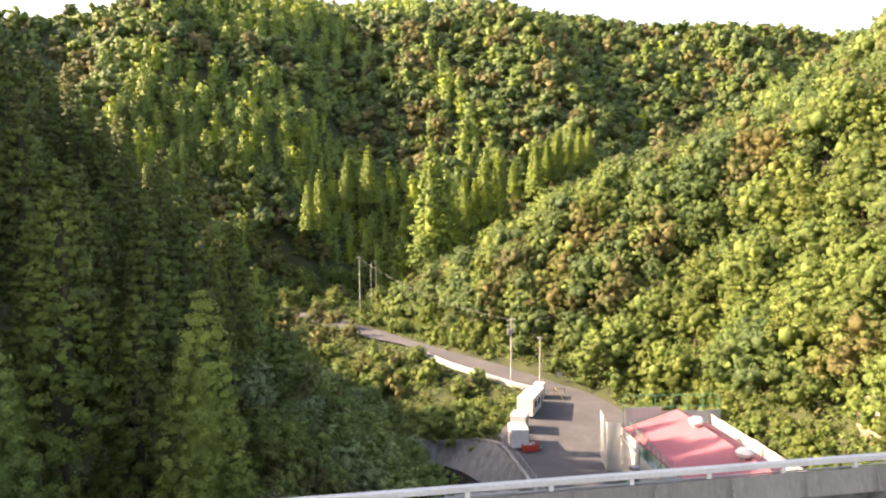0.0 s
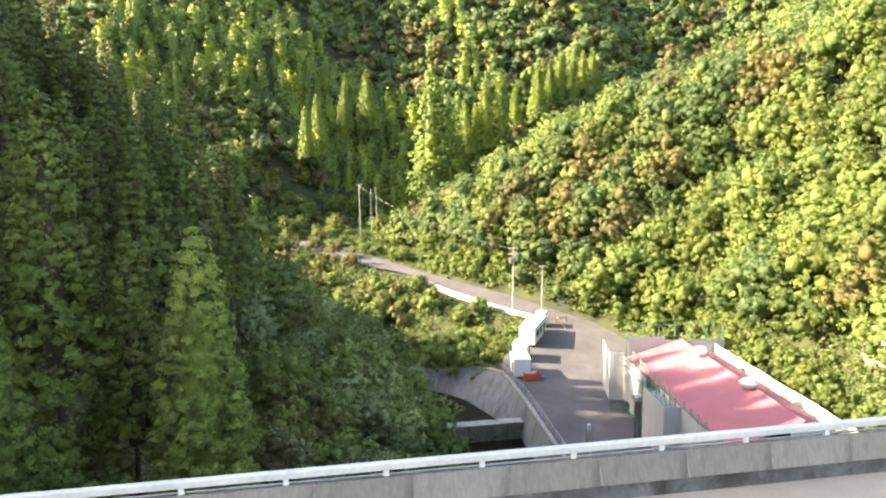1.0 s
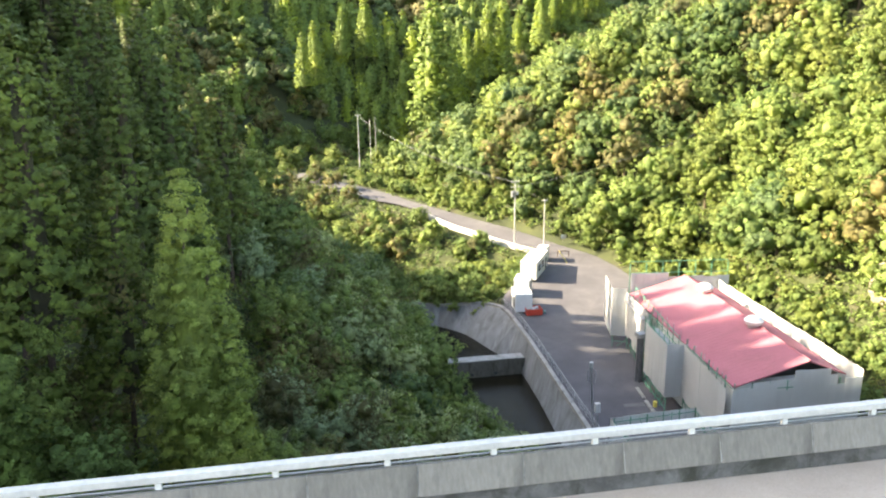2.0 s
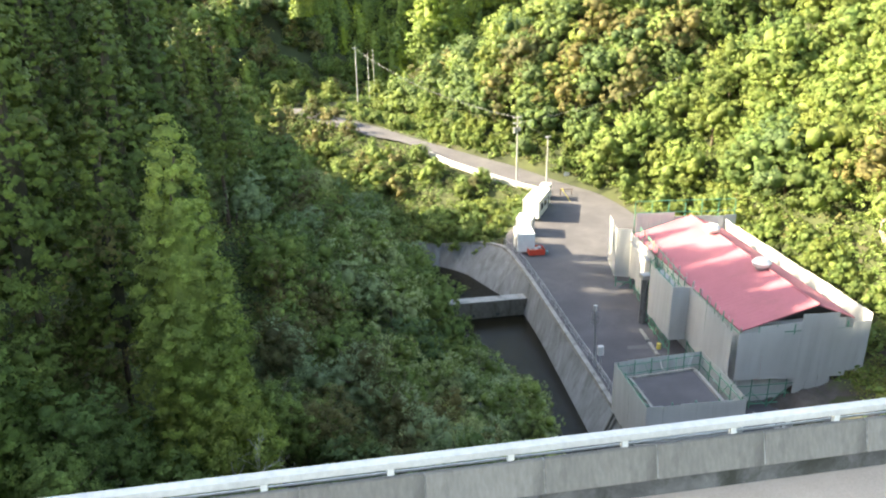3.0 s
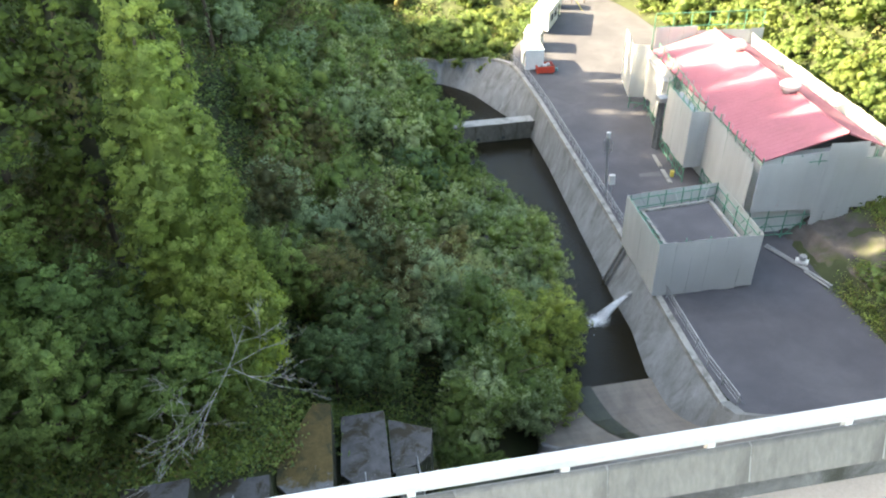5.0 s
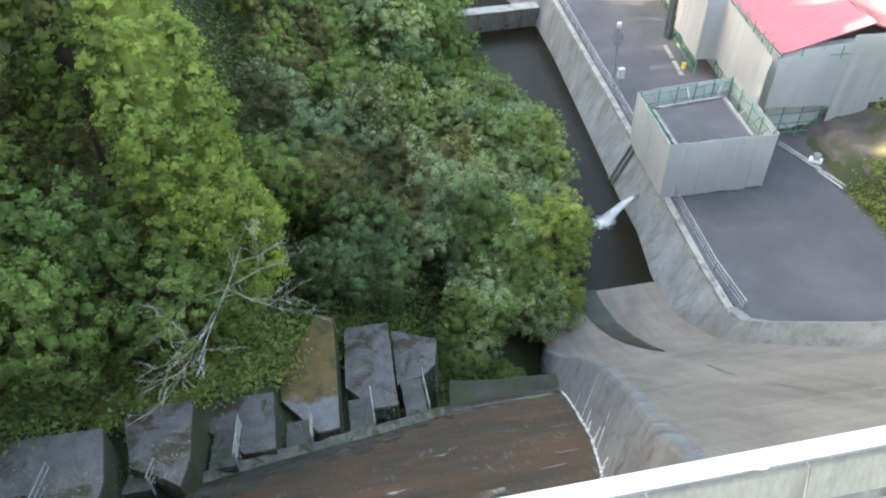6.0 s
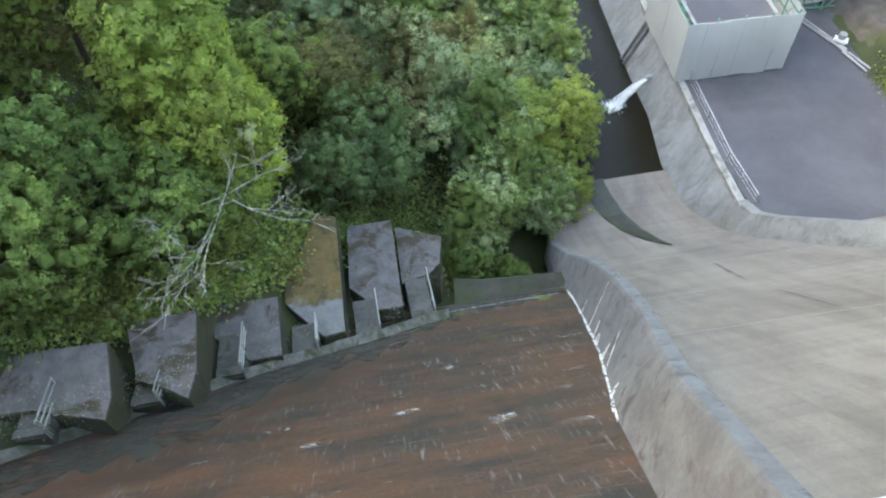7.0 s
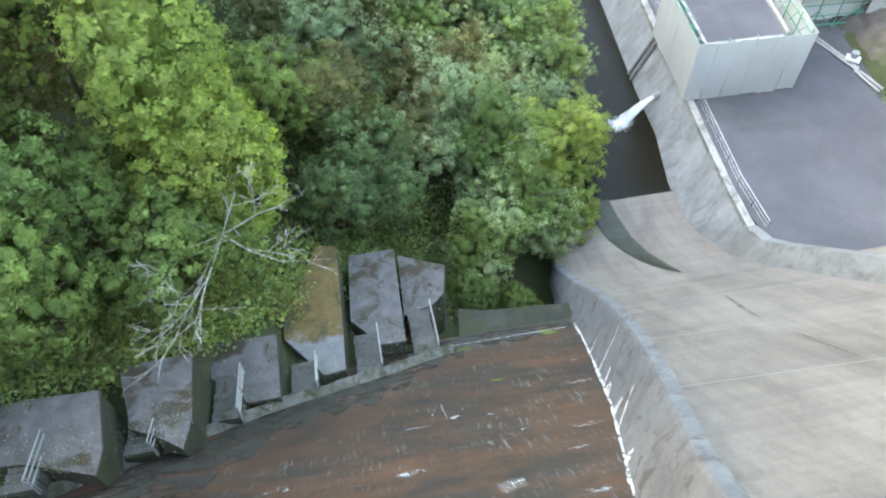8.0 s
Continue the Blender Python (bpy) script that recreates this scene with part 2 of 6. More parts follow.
M["dark_steel"] = surface("dark steel", (0.09, 0.095, 0.1), (0.16, 0.165, 0.17), 2, 12, 0.55, 0.05, metal=0.3)
M["glass_dark"] = surface("dark glazing", (0.03, 0.035, 0.04), (0.05, 0.055, 0.06), 2, 12, 0.1, 0.0)
M["yellow_paint"] = surface("yellow paint", (0.5, 0.4, 0.08), (0.65, 0.52, 0.12), 2, 12, 0.6, 0.05)
M["blue_paint"] = surface("blue-green plastic", (0.08, 0.22, 0.24), (0.12, 0.3, 0.32), 2, 12, 0.5, 0.05)
M["lime_white"] = broken(surface("white lime", (0.42, 0.42, 0.41), (0.55, 0.55, 0.54), 3, 14, 0.9, 0.2), 3.2, 0.38, 0.5)
M["lime"] = broken(surface("lime deposit", (0.210, 0.210, 0.205), (0.300, 0.300, 0.290), 3, 14, 0.9, 0.2), 2.6, 0.46, 0.62)
M["moss_bright"] = surface("green moss", (0.06, 0.085, 0.015), (0.11, 0.13, 0.03), 3, 14, 0.95, 0.5)
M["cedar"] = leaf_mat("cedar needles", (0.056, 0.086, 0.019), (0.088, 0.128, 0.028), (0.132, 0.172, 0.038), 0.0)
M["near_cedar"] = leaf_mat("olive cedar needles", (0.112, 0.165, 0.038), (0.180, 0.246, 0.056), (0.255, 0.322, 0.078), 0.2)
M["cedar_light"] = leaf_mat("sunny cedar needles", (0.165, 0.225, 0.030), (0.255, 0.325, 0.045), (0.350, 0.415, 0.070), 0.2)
M["leaf_teal"] = leaf_mat("blue green leaves", (0.082, 0.138, 0.062), (0.132, 0.203, 0.088), (0.205, 0.270, 0.122), 0.25)
M["rock"] = surface("pale rock", (0.25, 0.2, 0.16), (0.45, 0.38, 0.31), 0.6, 3, 0.95, 0.9, stain=(0.14, 0.13, 0.08), stain_scale=0.5)
M["vine"] = leaf_mat("vine leaves", (0.106, 0.165, 0.046), (0.166, 0.235, 0.066), (0.255, 0.325, 0.102), 0.2)
M["leaf_pale"] = leaf_mat("pale grey green leaves", (0.300, 0.370, 0.200), (0.410, 0.485, 0.270), (0.500, 0.570, 0.340), 0.4)
M["leaf_lime"] = leaf_mat("lime green leaves", (0.195, 0.262, 0.072), (0.285, 0.355, 0.100), (0.370, 0.435, 0.140), 0.35)
M["leaf_dark"] = leaf_mat("dark evergreen leaves", (0.062, 0.107, 0.046), (0.112, 0.170, 0.066), (0.181, 0.236, 0.094), 0.25)
M["leaf_green"] = leaf_mat("green leaves", (0.108, 0.170, 0.056), (0.182, 0.258, 0.078), (0.280, 0.348, 0.118), 0.3)
M["leaf_yellow"] = leaf_mat("yellow green leaves", (0.108, 0.149, 0.042), (0.160, 0.208, 0.060), (0.213, 0.255, 0.085), 0.35)
M["leaf_brown"] = leaf_mat("browning leaves", (0.112, 0.116, 0.048), (0.172, 0.163, 0.070), (0.240, 0.213, 0.096), 0.3)
m, t, b = nodes_of("river water")
b.inputs["Base Color"].default_value = (0.011, 0.009, 0.005, 1)
b.inputs["Specular IOR Level"].default_value = 0.1
b.inputs["Roughness"].default_value = 0.06
add_bump(t, b, noise_tex(t, 3.0, 4, 0.55, (1, 1.8, 1)), 0.6, 0.08)
M["water"] = m

# ---- mesh helpers ----


def mesh_np(name, verts, faces, mats, index=None, normals=None):
    """A mesh from numpy arrays of vertices and of triangles or quads."""
    me = bpy.data.meshes.new(name)
    n, k = faces.shape
    me.vertices.add(len(verts))
    me.vertices.foreach_set("co", np.asarray(verts, np.float32).ravel())
    me.loops.add(n * k)
    me.loops.foreach_set("vertex_index", np.asarray(faces, np.int32).ravel())
    me.polygons.add(n)
    me.polygons.foreach_set("loop_start", np.arange(0, n * k, k, dtype=np.int32))
    for mt in mats:
        me.materials.append(mt)
    if index is not None:
        me.polygons.foreach_set("material_index", np.asarray(index, np.int32))
    me.update(calc_edges=True)
    if normals is not None:
        me.normals_split_custom_set_from_vertices(np.asarray(normals, np.float32))
    return me


def part(name, bm, material, parent=None, label=""):
    me = bpy.data.meshes.new(name)
    bm.to_mesh(me)
    bm.free()
    me.materials.append(material)
    ob = new(name, me)
    ob.parent = parent
    if label:
        ob["label"] = label
    return ob


def box(bm, x0, x1, y0, y1, z0, z1, bevel=0.0, m=None):
    r = bmesh.ops.create_cube(bm, size=1)
    bmesh.ops.scale(bm, vec=(x1 - x0, y1 - y0, z1 - z0), verts=r["verts"])
    bmesh.ops.translate(bm, vec=((x0 + x1) / 2, (y0 + y1) / 2, (z0 + z1) / 2), verts=r["verts"])
    if m:
        bmesh.ops.transform(bm, matrix=m, verts=r["verts"])
    if bevel:
        es = list({e for v in r["verts"] for e in v.link_edges})
        bmesh.ops.bevel(bm, geom=es, offset=bevel, segments=2, profile=0.7, affect="EDGES")
    return bm


def box_bm(*a, **k):
    return box(bmesh.new(), *a, **k)


def tube(bm, a, b, r, n=8, r2=None):
    a, b = Vector(a), Vector(b)
    d = b - a
    m = Matrix.Translation((a + b) / 2) @ d.to_track_quat("Z", "Y").to_matrix().to_4x4()
    bmesh.ops.create_cone(bm, cap_ends=True, segments=n, radius1=r, radius2=r if r2 is None else r2, depth=d.length, matrix=m)
    return bm


def prism(bm, pts, z0, z1):
    """An upright prism over a plan outline; z0 and z1 are numbers or lists."""
    n = len(pts)
    lo = [bm.verts.new((*p, z0[i] if isinstance(z0, list) else z0)) for i, p in enumerate(pts)]
    hi = [bm.verts.new((*p, z1[i] if isinstance(z1, list) else z1)) for i, p in enumerate(pts)]
    bm.faces.new(lo[::-1])
    bm.faces.new(hi)
    for i in range(n):
        bm.faces.new((lo[i], lo[(i + 1) % n], hi[(i + 1) % n], hi[i]))
    bmesh.ops.recalc_face_normals(bm, faces=bm.faces[:])
    return bm


def loft(bm, rows):
    """A skin over rows of points, closed round each row and at both ends."""
    vs = [[bm.verts.new(p) for p in r] for r in rows]
    n = len(rows[0])
    for a, b in zip(vs, vs[1:]):
        for i in range(n):
            bm.faces.new((a[i], a[(i + 1) % n], b[(i + 1) % n], b[i]))
    bm.faces.new(vs[0][::-1])
    bm.faces.new(vs[-1])
    bmesh.ops.recalc_face_normals(bm, faces=bm.faces[:])
    return bm


def empty(name, loc=(0, 0, 0)):
    e = new(name)
    e.location = loc
    return e


# ---- the lie of the land ----
YARD = -30.3


def road_z(y):
    return np.interp(y, [58, 85, 100, 114, 123, 150, 200], [YARD, -29.2, -28.0, -26.8, -25.8, -23.6, -20])


def road_left(y):
    return np.interp(y, [25, 26, 30, 36, 44, 56, 74, 84, 88, 92, 97, 103, 109, 111, 113.4, 119.5, 125.5, 132.4, 137.5, 143, 147, 160, 175], [20.7, 20.0, 19.9, 20.2, 20.6, 21.1, 21.5, 21.3, 20.9, 21.8, 25.2, 29.4, 33, 31.5, 29.2, 24.6, 20.5, 17.3, 15.6, 11.8, 7, -3, -12])


def road_right(y):
    return np.interp(y, [25, 30, 44, 46, 88, 93.7, 101, 106.6, 112.4, 116.9, 123.6, 128.9, 138.8, 145.4, 151.6, 162, 175], [33.3, 34.2, 34.6, 44, 47, 44.4, 43.4, 41.8, 37.8, 35, 30.6, 26.4, 19.3, 14.5, 11.0, 3, -7])


def face_z(y):
    """The dam's sloping downstream face."""
    return -5.8 - 1.048 * y


def bumps(x, y):
    return np.sin(x * 0.11 + 1.3) * np.cos(y * 0.09) + 0.5 * np.sin(x * 0.23 + y * 0.19) + 0.3 * np.cos(x * 0.41 - y * 0.37 + 2)


def ground_z(x, y):
    x, y = np.asarray(x, float), np.asarray(y, float)
    floor = -35.2 + 0.085 * np.clip(y - 85, 0, 130)
    xl = np.interp(y, [10, 25, 60, 92, 125, 170, 260], [2, 4, 8.2, 9.5, -4, -28, -60])
    xr = np.interp(y, [15, 30, 44.5, 46, 90, 94, 101, 106.6, 112.4, 117, 123.6, 129, 139, 145.4, 152, 162, 175, 195, 235], [33.5, 34.5, 35.2, 46.5, 47.5, 46, 45, 43.4, 39.2, 36.4, 32, 27.8, 20.8, 16, 12.5, 4.5, -5, 14, 66])
    xr = xr + np.clip(y - 135, 0, 60) * 0.24
    left = floor + 1.5 + 0.80 * (xl - x)
    left = np.where(left > 10, 10 + (left - 10) * 0.75, left)
    left = np.minimum(left, np.interp(y, [85, 110, 130, 170], [90, 30, -8, -18]))
    # Unseen slope beyond the cedars, steepened to keep the dam crest in shade.
    left = left + np.clip(-35 - x, 0, 80) * np.clip((72 - y) / 20, 0, 1)
    left = np.where(x < xl, left, -99)
    right = road_z(y) + 1.05 * (x - xr)
    right = np.where(y < 47, np.minimum(right, road_z(y) + 0.42 * (x - 34.3) + 0.8 * np.clip(x - 44, 0, 100)), right)
    cap = np.interp(x, [25, 60, 100, 130, 160, 200, 300], [-10, 4, 20, 38, 60, 88, 150])
    right = np.minimum(right, cap + 0.06 * (right - cap))
    right = np.where(x > xr, right - 0.4 * np.clip(y - 140, 0, 400), -99)
    yf = np.where(x < 12, 202 + 0.30 * (x - 12), 202 + 0.05 * (x - 12)) + 9 * np.sin(x * 0.045 + 0.6) + 4 * np.sin(x * 0.11)
    far = -24 + 0.72 * (y - yf)
    far = np.where(far > 95, 95 + (far - 95) * 0.5, far)
    far = np.where(y > yf, np.minimum(far, np.interp(x, [-200, -140, -68, 45, 126, 174, 210, 247, 300], [50, 66, 92, 118, 111, 106, 94, 97, 100]) + 2 * np.sin(x * 0.09)), -99)
    bench = np.where((x > road_left(y) + 0.3) & (x < xr + 1) & (y < 185), road_z(y) - 0.25, -99)
    behind = np.interp(y, [84, 88, 90, 92, 93.2, 95, 96.2, 97.5], [22.2, 21.9, 20.9, 19.7, 18.2, 16, 14.4, -60])
    bank = np.where((y > 84) & (y < 175) & (x > behind), road_z(y) - 0.5 - np.interp(y, [90, 100], [0.3, 0.55]) * np.clip(road_left(y) - x, 0, 60), -99)
    h = np.maximum.reduce([floor, left, right, far, bench, bank])
    rough = np.clip((h - floor) / 8, 0, 1) * (bench < -90)
    return h + rough * bumps(x, y) * 1.2


rng = np.random.default_rng(7)
gx = np.unique(np.concatenate([np.linspace(-700, -90, 22), np.arange(-90, 130, 2.0), np.linspace(130, 700, 24)]))
gy = np.unique(np.concatenate([np.linspace(8, 160, 84), np.linspace(160, 480, 60), np.linspace(480, 1500, 14)]))
GX, GY = np.meshgrid(gx, gy)
GZ = ground_z(GX, GY)
verts = np.stack([GX, GY, GZ], -1).reshape(-1, 3)
ii = np.arange(len(gx) * len(gy)).reshape(len(gy), len(gx))
quads = np.stack([ii[:-1, :-1], ii[:-1, 1:], ii[1:, 1:], ii[1:, :-1]], -1).reshape(-1, 4)
ground = tagged(new("ground", mesh_np("ground", verts, quads, [M["soil"]])), "dark leaf-covered forest soil of a steep valley", "ground", kind="structure")
ground.data.polygons.foreach_set("use_smooth", np.ones(len(quads), bool))

# ---- the dam ----
# crest road, parapet and rail
bm = box_bm(-90, 90, -7.0, -0.02, -2.2, -0.95)
tagged(part("crest_road", bm, M["crest_road"]), "pale beige paved road on the dam crest", "road", kind="structure")
parapet = tagged(empty("wall_parapet", (0, 0, -0.95)), "grey concrete parapet wall of jointed panels on the crest", "parapet wall", kind="structure")
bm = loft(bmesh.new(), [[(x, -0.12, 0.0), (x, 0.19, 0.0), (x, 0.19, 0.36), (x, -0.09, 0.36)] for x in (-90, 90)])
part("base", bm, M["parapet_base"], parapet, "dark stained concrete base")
# panels lean back: their foot stands out over the base
LEAN = [(-0.16, 0.345), (0.16, 0.345), (0.085, 0.92), (0.0, 0.92)]
pm = loft(bmesh.new(), [[(x, y, z) for y, z in LEAN] for x in (-0.995, 0.995)])
bmesh.ops.bevel(pm, geom=pm.edges[:], offset=0.012, segments=2, affect="EDGES")
me = bpy.data.meshes.new("panel")
pm.to_mesh(me)
pm.free()
me.materials.append(M["parapet"])
for k in range(-22, 23):
    p = new("panel", me)
    p.parent, p.location = parapet, (2 * k + 1, 0, 0)
bm = loft(bmesh.new(), [[(x, y + (0.012 if y < 0.1 else -0.01), z - (0.01 if z > 0.5 else -0.02)) for y, z in LEAN] for x in (-90, 90)])
part("joint_filler", bm, M["coping"], parapet, "pale joint filler")
rail = tagged(empty("parapet_rail", (0, 0.11, -0.03)), "white painted steel rail on short posts along the parapet", "railing", kind="structure")
bm = box_bm(-90, 90, -0.09, 0.09, 0.15, 0.285, bevel=0.02)
part("beam", bm, M["white_paint"], rail)
bm = box_bm(-90, 90, 0.052, 0.085, -0.03, 0.01, bevel=0.008)
part("lower_rail", bm, M["grey_steel"], rail, "thin grey lower rail")
pb = box_bm(-0.055, 0.055, -0.03, 0.05, -0.16, 0.155, bevel=0.01)
me = bpy.data.meshes.new("post")
pb.to_mesh(me)
pb.free()
me.materials.append(M["white_metal"])
for k in range(-22, 23):
    p = new("post", me)
    p.parent, p.location = rail, (2 * k - 0.54, 0.0, 0)

# still water behind the dam, out to the horizon
tagged(part("reservoir_water", box_bm(-1500, 1500, -1500, -6.95, -12, -6.0), M["water"]), "dark still reservoir water behind the dam", "water", kind="structure")

# the body: a vertical head over a sloping face, parted by the training wall
def part_x(y):
    """Where the brown face meets the foot of the training wall."""
    return float(np.interp(y, [0, 6.35, 11, 13.65, 18, 20, 33], [0.0, 1.43, 3.1, 3.85, 4.95, 5.3, 8.0]))


TOE = [(0.3, -2.2), (0.3, face_z(0.3)), (6.35, face_z(6.35)), (11, face_z(11)), (13.65, face_z(13.65)), (18, face_z(18)), (20.3, face_z(20.3)), (20.3, -36), (-7, -46), (-7, -2.2)]
bm = loft(bmesh.new(), [[(-70, y, z) for y, z in TOE], [(part_x(y) + 0.25, y, z) for y, z in TOE]])
dam = tagged(part("dam_body", bm, M["wet_face"]), "brown weathered sloping concrete dam face with pale streaks", "dam", kind="structure")
prof = [(0.3, -2.2), (0.3, face_z(0.3))] + [(y, face_z(y) + 0.02) for y in (6.35, 11, 13.65, 18, 20, 23.5)]
y0, z0 = 23.5, face_z(23.5) + 0.02
for k in range(1, 11):
    a = k / 10
    prof.append((y0 + 7.5 * a, z0 - 3.55 * (1 - (1 - a) ** 1.9)))
prof += [(33.1, prof[-1][1] - 0.02), (33.1, -36.5), (-7, -46), (-7, -2.2)]
bm = loft(bmesh.new(), [[(part_x(y) + 0.3, y, z) for y, z in prof], [(60, y, z) for y, z in prof]])
tagged(part("spillway_chute", bm, M["chute"]), "pale worn concrete spillway chute curving out at its foot", "spillway", kind="structure")
APRON = prof[-5][1]

# pale lift joints running across the face and chute
joints = tagged(empty("face_joints"), "thin pale lift joints across the dam face", "joint lines", kind="structure")
for k, y in enumerate((3.2, 5.6, 8.0, 10.4, 12.8, 15.2, 17.6)):
    x1 = part_x(y)
    bm = bmesh.new()
    n = 34
    for i in range(n):
        if random.random() < 0.62:
            continue
        xa_, xb_ = x1 - 24 + 24 * i / n, x1 - 24 + 24 * (i + random.uniform(0.4, 1)) / n
        w = random.uniform(0.01, 0.03)
        vs = [bm.verts.new((x, yy, face_z(yy) + 0.012)) for x, yy in ((xa_, y), (xb_, y), (xb_, y + w), (xa_, y + w))]
        bm.faces.new(vs)
    part("joint", bm, M["lime"], joints)
for k, y in enumerate((11.5, 16.0, 20.5)):
    bm = bmesh.new()
    vs = [bm.verts.new((x, yy, face_z(yy) + 0.028)) for x, yy in ((part_x(y) + 2, y), (26, y - 1.5), (26, y - 1.44), (part_x(y) + 2, y + 0.05))]
    bm.faces.new(vs)
    part("joint", bm, M["chute_joint"], joints)
bm = bmesh.new()
for x0_, y0_, x1_, y1_, w in ((13.8, 19.4, 13.0, 16.0, 0.12), (13.0, 16.0, 13.0, 13.0, 0.12), (13.0, 13.0, 13.2, 10.3, 0.12)):
    vs = [bm.verts.new((x, y, face_z(y) + 0.03)) for x, y in ((x0_, y0_), (x1_, y1_), (x1_, y1_ + w), (x0_, y0_ + w))]
    bm.faces.new(vs)
part("joint", bm, M["chute_seam"], joints, "dark long construction joint")

runs = tagged(empty("chute_stains"), "dark weathered runs on the pale chute", "stains", kind="structure")
for pts in ([(13.8, 19.6, 0.3), (13.0, 16.5, 0.6), (13.0, 13.7, 0.9), (13.2, 11.1, 1.0)],):
    bm = bmesh.new()
    rws = [[bm.verts.new((x, y + w * q, face_z(y + w * q) + 0.034)) for q in (-1, 0, 1)] for x, y, w in pts]
    for a, b_ in zip(rws, rws[1:]):
        for i in range(2):
            bm.faces.new((a[i], b_[i], b_[i + 1], a[i + 1]))
    part("stain", bm, M["chute_run"], runs)

# lime streaks and spots on the brown face
streaks = tagged(empty("lime_streaks"), "pale lime streaks on the wet brown face", "lime streaks", kind="structure")
random.seed(33)


def smear(cx, cy, w, h, mat, n=9, lift=0.016):
    bm = bmesh.new()
    c = bm.verts.new((cx, cy, face_z(cy) + lift))
    ring = []
    for i in range(n):
        a = 2 * math.pi * i / n
        q = random.uniform(0.45, 1.15)
        x, y = cx + w * q * math.cos(a), cy + h * q * math.sin(a)
        ring.append(bm.verts.new((x, y, face_z(y) + lift)))
    for i in range(n):
        bm.faces.new((c, ring[i], ring[(i + 1) % n]))
    return bm


for cx, cy, w, h in [(-1.6, 7.8, 0.5, 0.35), (-2.6, 12.2, 0.25, 0.22), (-1.2, 12.0, 0.5, 0.08), (-6.5, 14.5, 0.6, 0.06), (1.2, 14.5, 0.8, 0.07), (2.6, 13.2, 0.5, 0.09), (1.9, 10.2, 0.9, 0.12), (0.6, 6.9, 0.8, 0.14), (-0.6, 10.6, 0.5, 0.18), (-5, 13.9, 0.07, 0.35), (-9, 9.6, 0.7, 0.16), (-4.6, 9.2, 0.5, 0.2), (-3.4, 12.4, 0.05, 0.5), (-2.9, 12.6, 0.05, 0.6), (-2.2, 12.5, 0.04, 0.5), (-4.2, 11.9, 0.8, 0.07), (0.5, 13.6, 0.5, 0.06), (3.4, 15.3, 0.4, 0.08), (-7.6, 8.2, 0.9, 0.12), (-11, 8.4, 0.8, 0.1), (1.0, 9.0, 0.6, 0.1)]:
    part("streak", smear(cx, cy, w, h, M["lime"]), M["lime"], streaks)
for cx, cy, w, h in [(-0.2, 14.6, 0.35, 0.12), (-0.9, 18.5, 0.5, 0.2), (3.6, 18.8, 0.45, 0.5)]:
    part("streak", smear(cx, cy, w, h, M["moss_bright"]), M["moss_bright"], streaks, "green moss patch")

# damp dark band above the toe
bm = bmesh.new()
TOEX, TOEY = [-20, -15.5, -12.5, -9.6, -6.7, -3.7, -0.9, 5.2], [10.6, 11.6, 13.6, 15.8, 17.6, 19.5, 20.2, 20.2]
cols = []
for k in range(90):
    x = -20 + 25.0 * k / 89
    y = float(np.interp(x, TOEX, TOEY))
    w = 3.0 + 0.7 * math.sin(x * 0.9) + 0.35 * math.sin(x * 4.1) + 0.2 * random.random()
    w *= 1.0 if x < -1 else 0.5
    cols.append([bm.verts.new((x, yy, face_z(yy) + 0.01)) for yy in (y, y - w * 0.6, y - w)])
for a, b_ in zip(cols, cols[1:]):
    for i in range(2):
        bm.faces.new((a[i], a[i + 1], b_[i + 1], b_[i]))
part("stain", bm, M["damp_band"], streaks, "dark damp band above the toe")
bm = bmesh.new()
for k in range(24):
    x = -1.6 + 6.2 * k / 24
    bm.faces.new([bm.verts.new((q, yy, face_z(yy) + 0.02)) for q, yy in ((x, 19.1 + 0.02 * math.sin(k)), (x + 0.27, 19.1 + 0.02 * math.sin(k + 1)), (x + 0.27, 19.15), (x, 19.15))])
part("streak", bm, M["lime_white"], streaks, "thin white line above the toe")

# training wall, stepped on top
def wall_top(y):
    return float(np.interp(y, [2, 15, 20, 24, 27.5], [3.0, 3.0, 2.6, 1.7, 0.5]))


def crown(y):
    return wall_top(y) + 0.02 * noise.noise((y * 1.3, 0, 4)) + 0.015 * noise.noise((y * 4, 0, 9))


bm = bmesh.new()
rows = []
for y in np.arange(0.35, 27.4, 0.3):
    y = float(y)
    lift = crown(y)
    xl_, z = part_x(y), (face_z(y) if y < 23.5 else float(np.interp(y, [23.5, 27, 31], [face_z(23.5), face_z(23.5) - 2.6, APRON])))
    lean = 0.30 * lift
    wob = [0.02 * noise.noise((y * 1.1, k * 2.0, 1)) + 0.012 * noise.noise((y * 4.0, k * 3.0, 6)) for k in range(6)]
    rows.append([(xl_ - 0.1, y, z - 1.2), (xl_, y, z)] + [(xl_ + lean * f + wob[i], y, z + lift * f) for i, f in enumerate((0.3, 0.62, 0.94))] + [(xl_ + lean + 0.05, y, z + lift), (xl_ + lean + 0.5 + wob[3], y, z + lift - 0.06), (xl_ + lean + 0.62 + wob[4], y, z + lift * 0.6), (xl_ + lean + 0.8, y, z), (xl_ + lean + 0.8, y, z - 1.2)])
loft(bm, rows)
tagged(part("wall_training_left", bm, M["training"]), "grey stained concrete training wall with a stepped crown", "training wall", kind="structure")
bm = bmesh.new()
for k in range(26):
    y = 6.4 + k * 0.5
    w = 0.05 + 0.09 * random.random()
    x, x2 = part_x(y), part_x(y + 0.52)
    bm.faces.new([bm.verts.new((a, b_, face_z(b_) + 0.03)) for a, b_ in ((x - w, y), (x + 0.04, y), (x2 + 0.04, y + 0.52), (x2 - w, y + 0.52))])
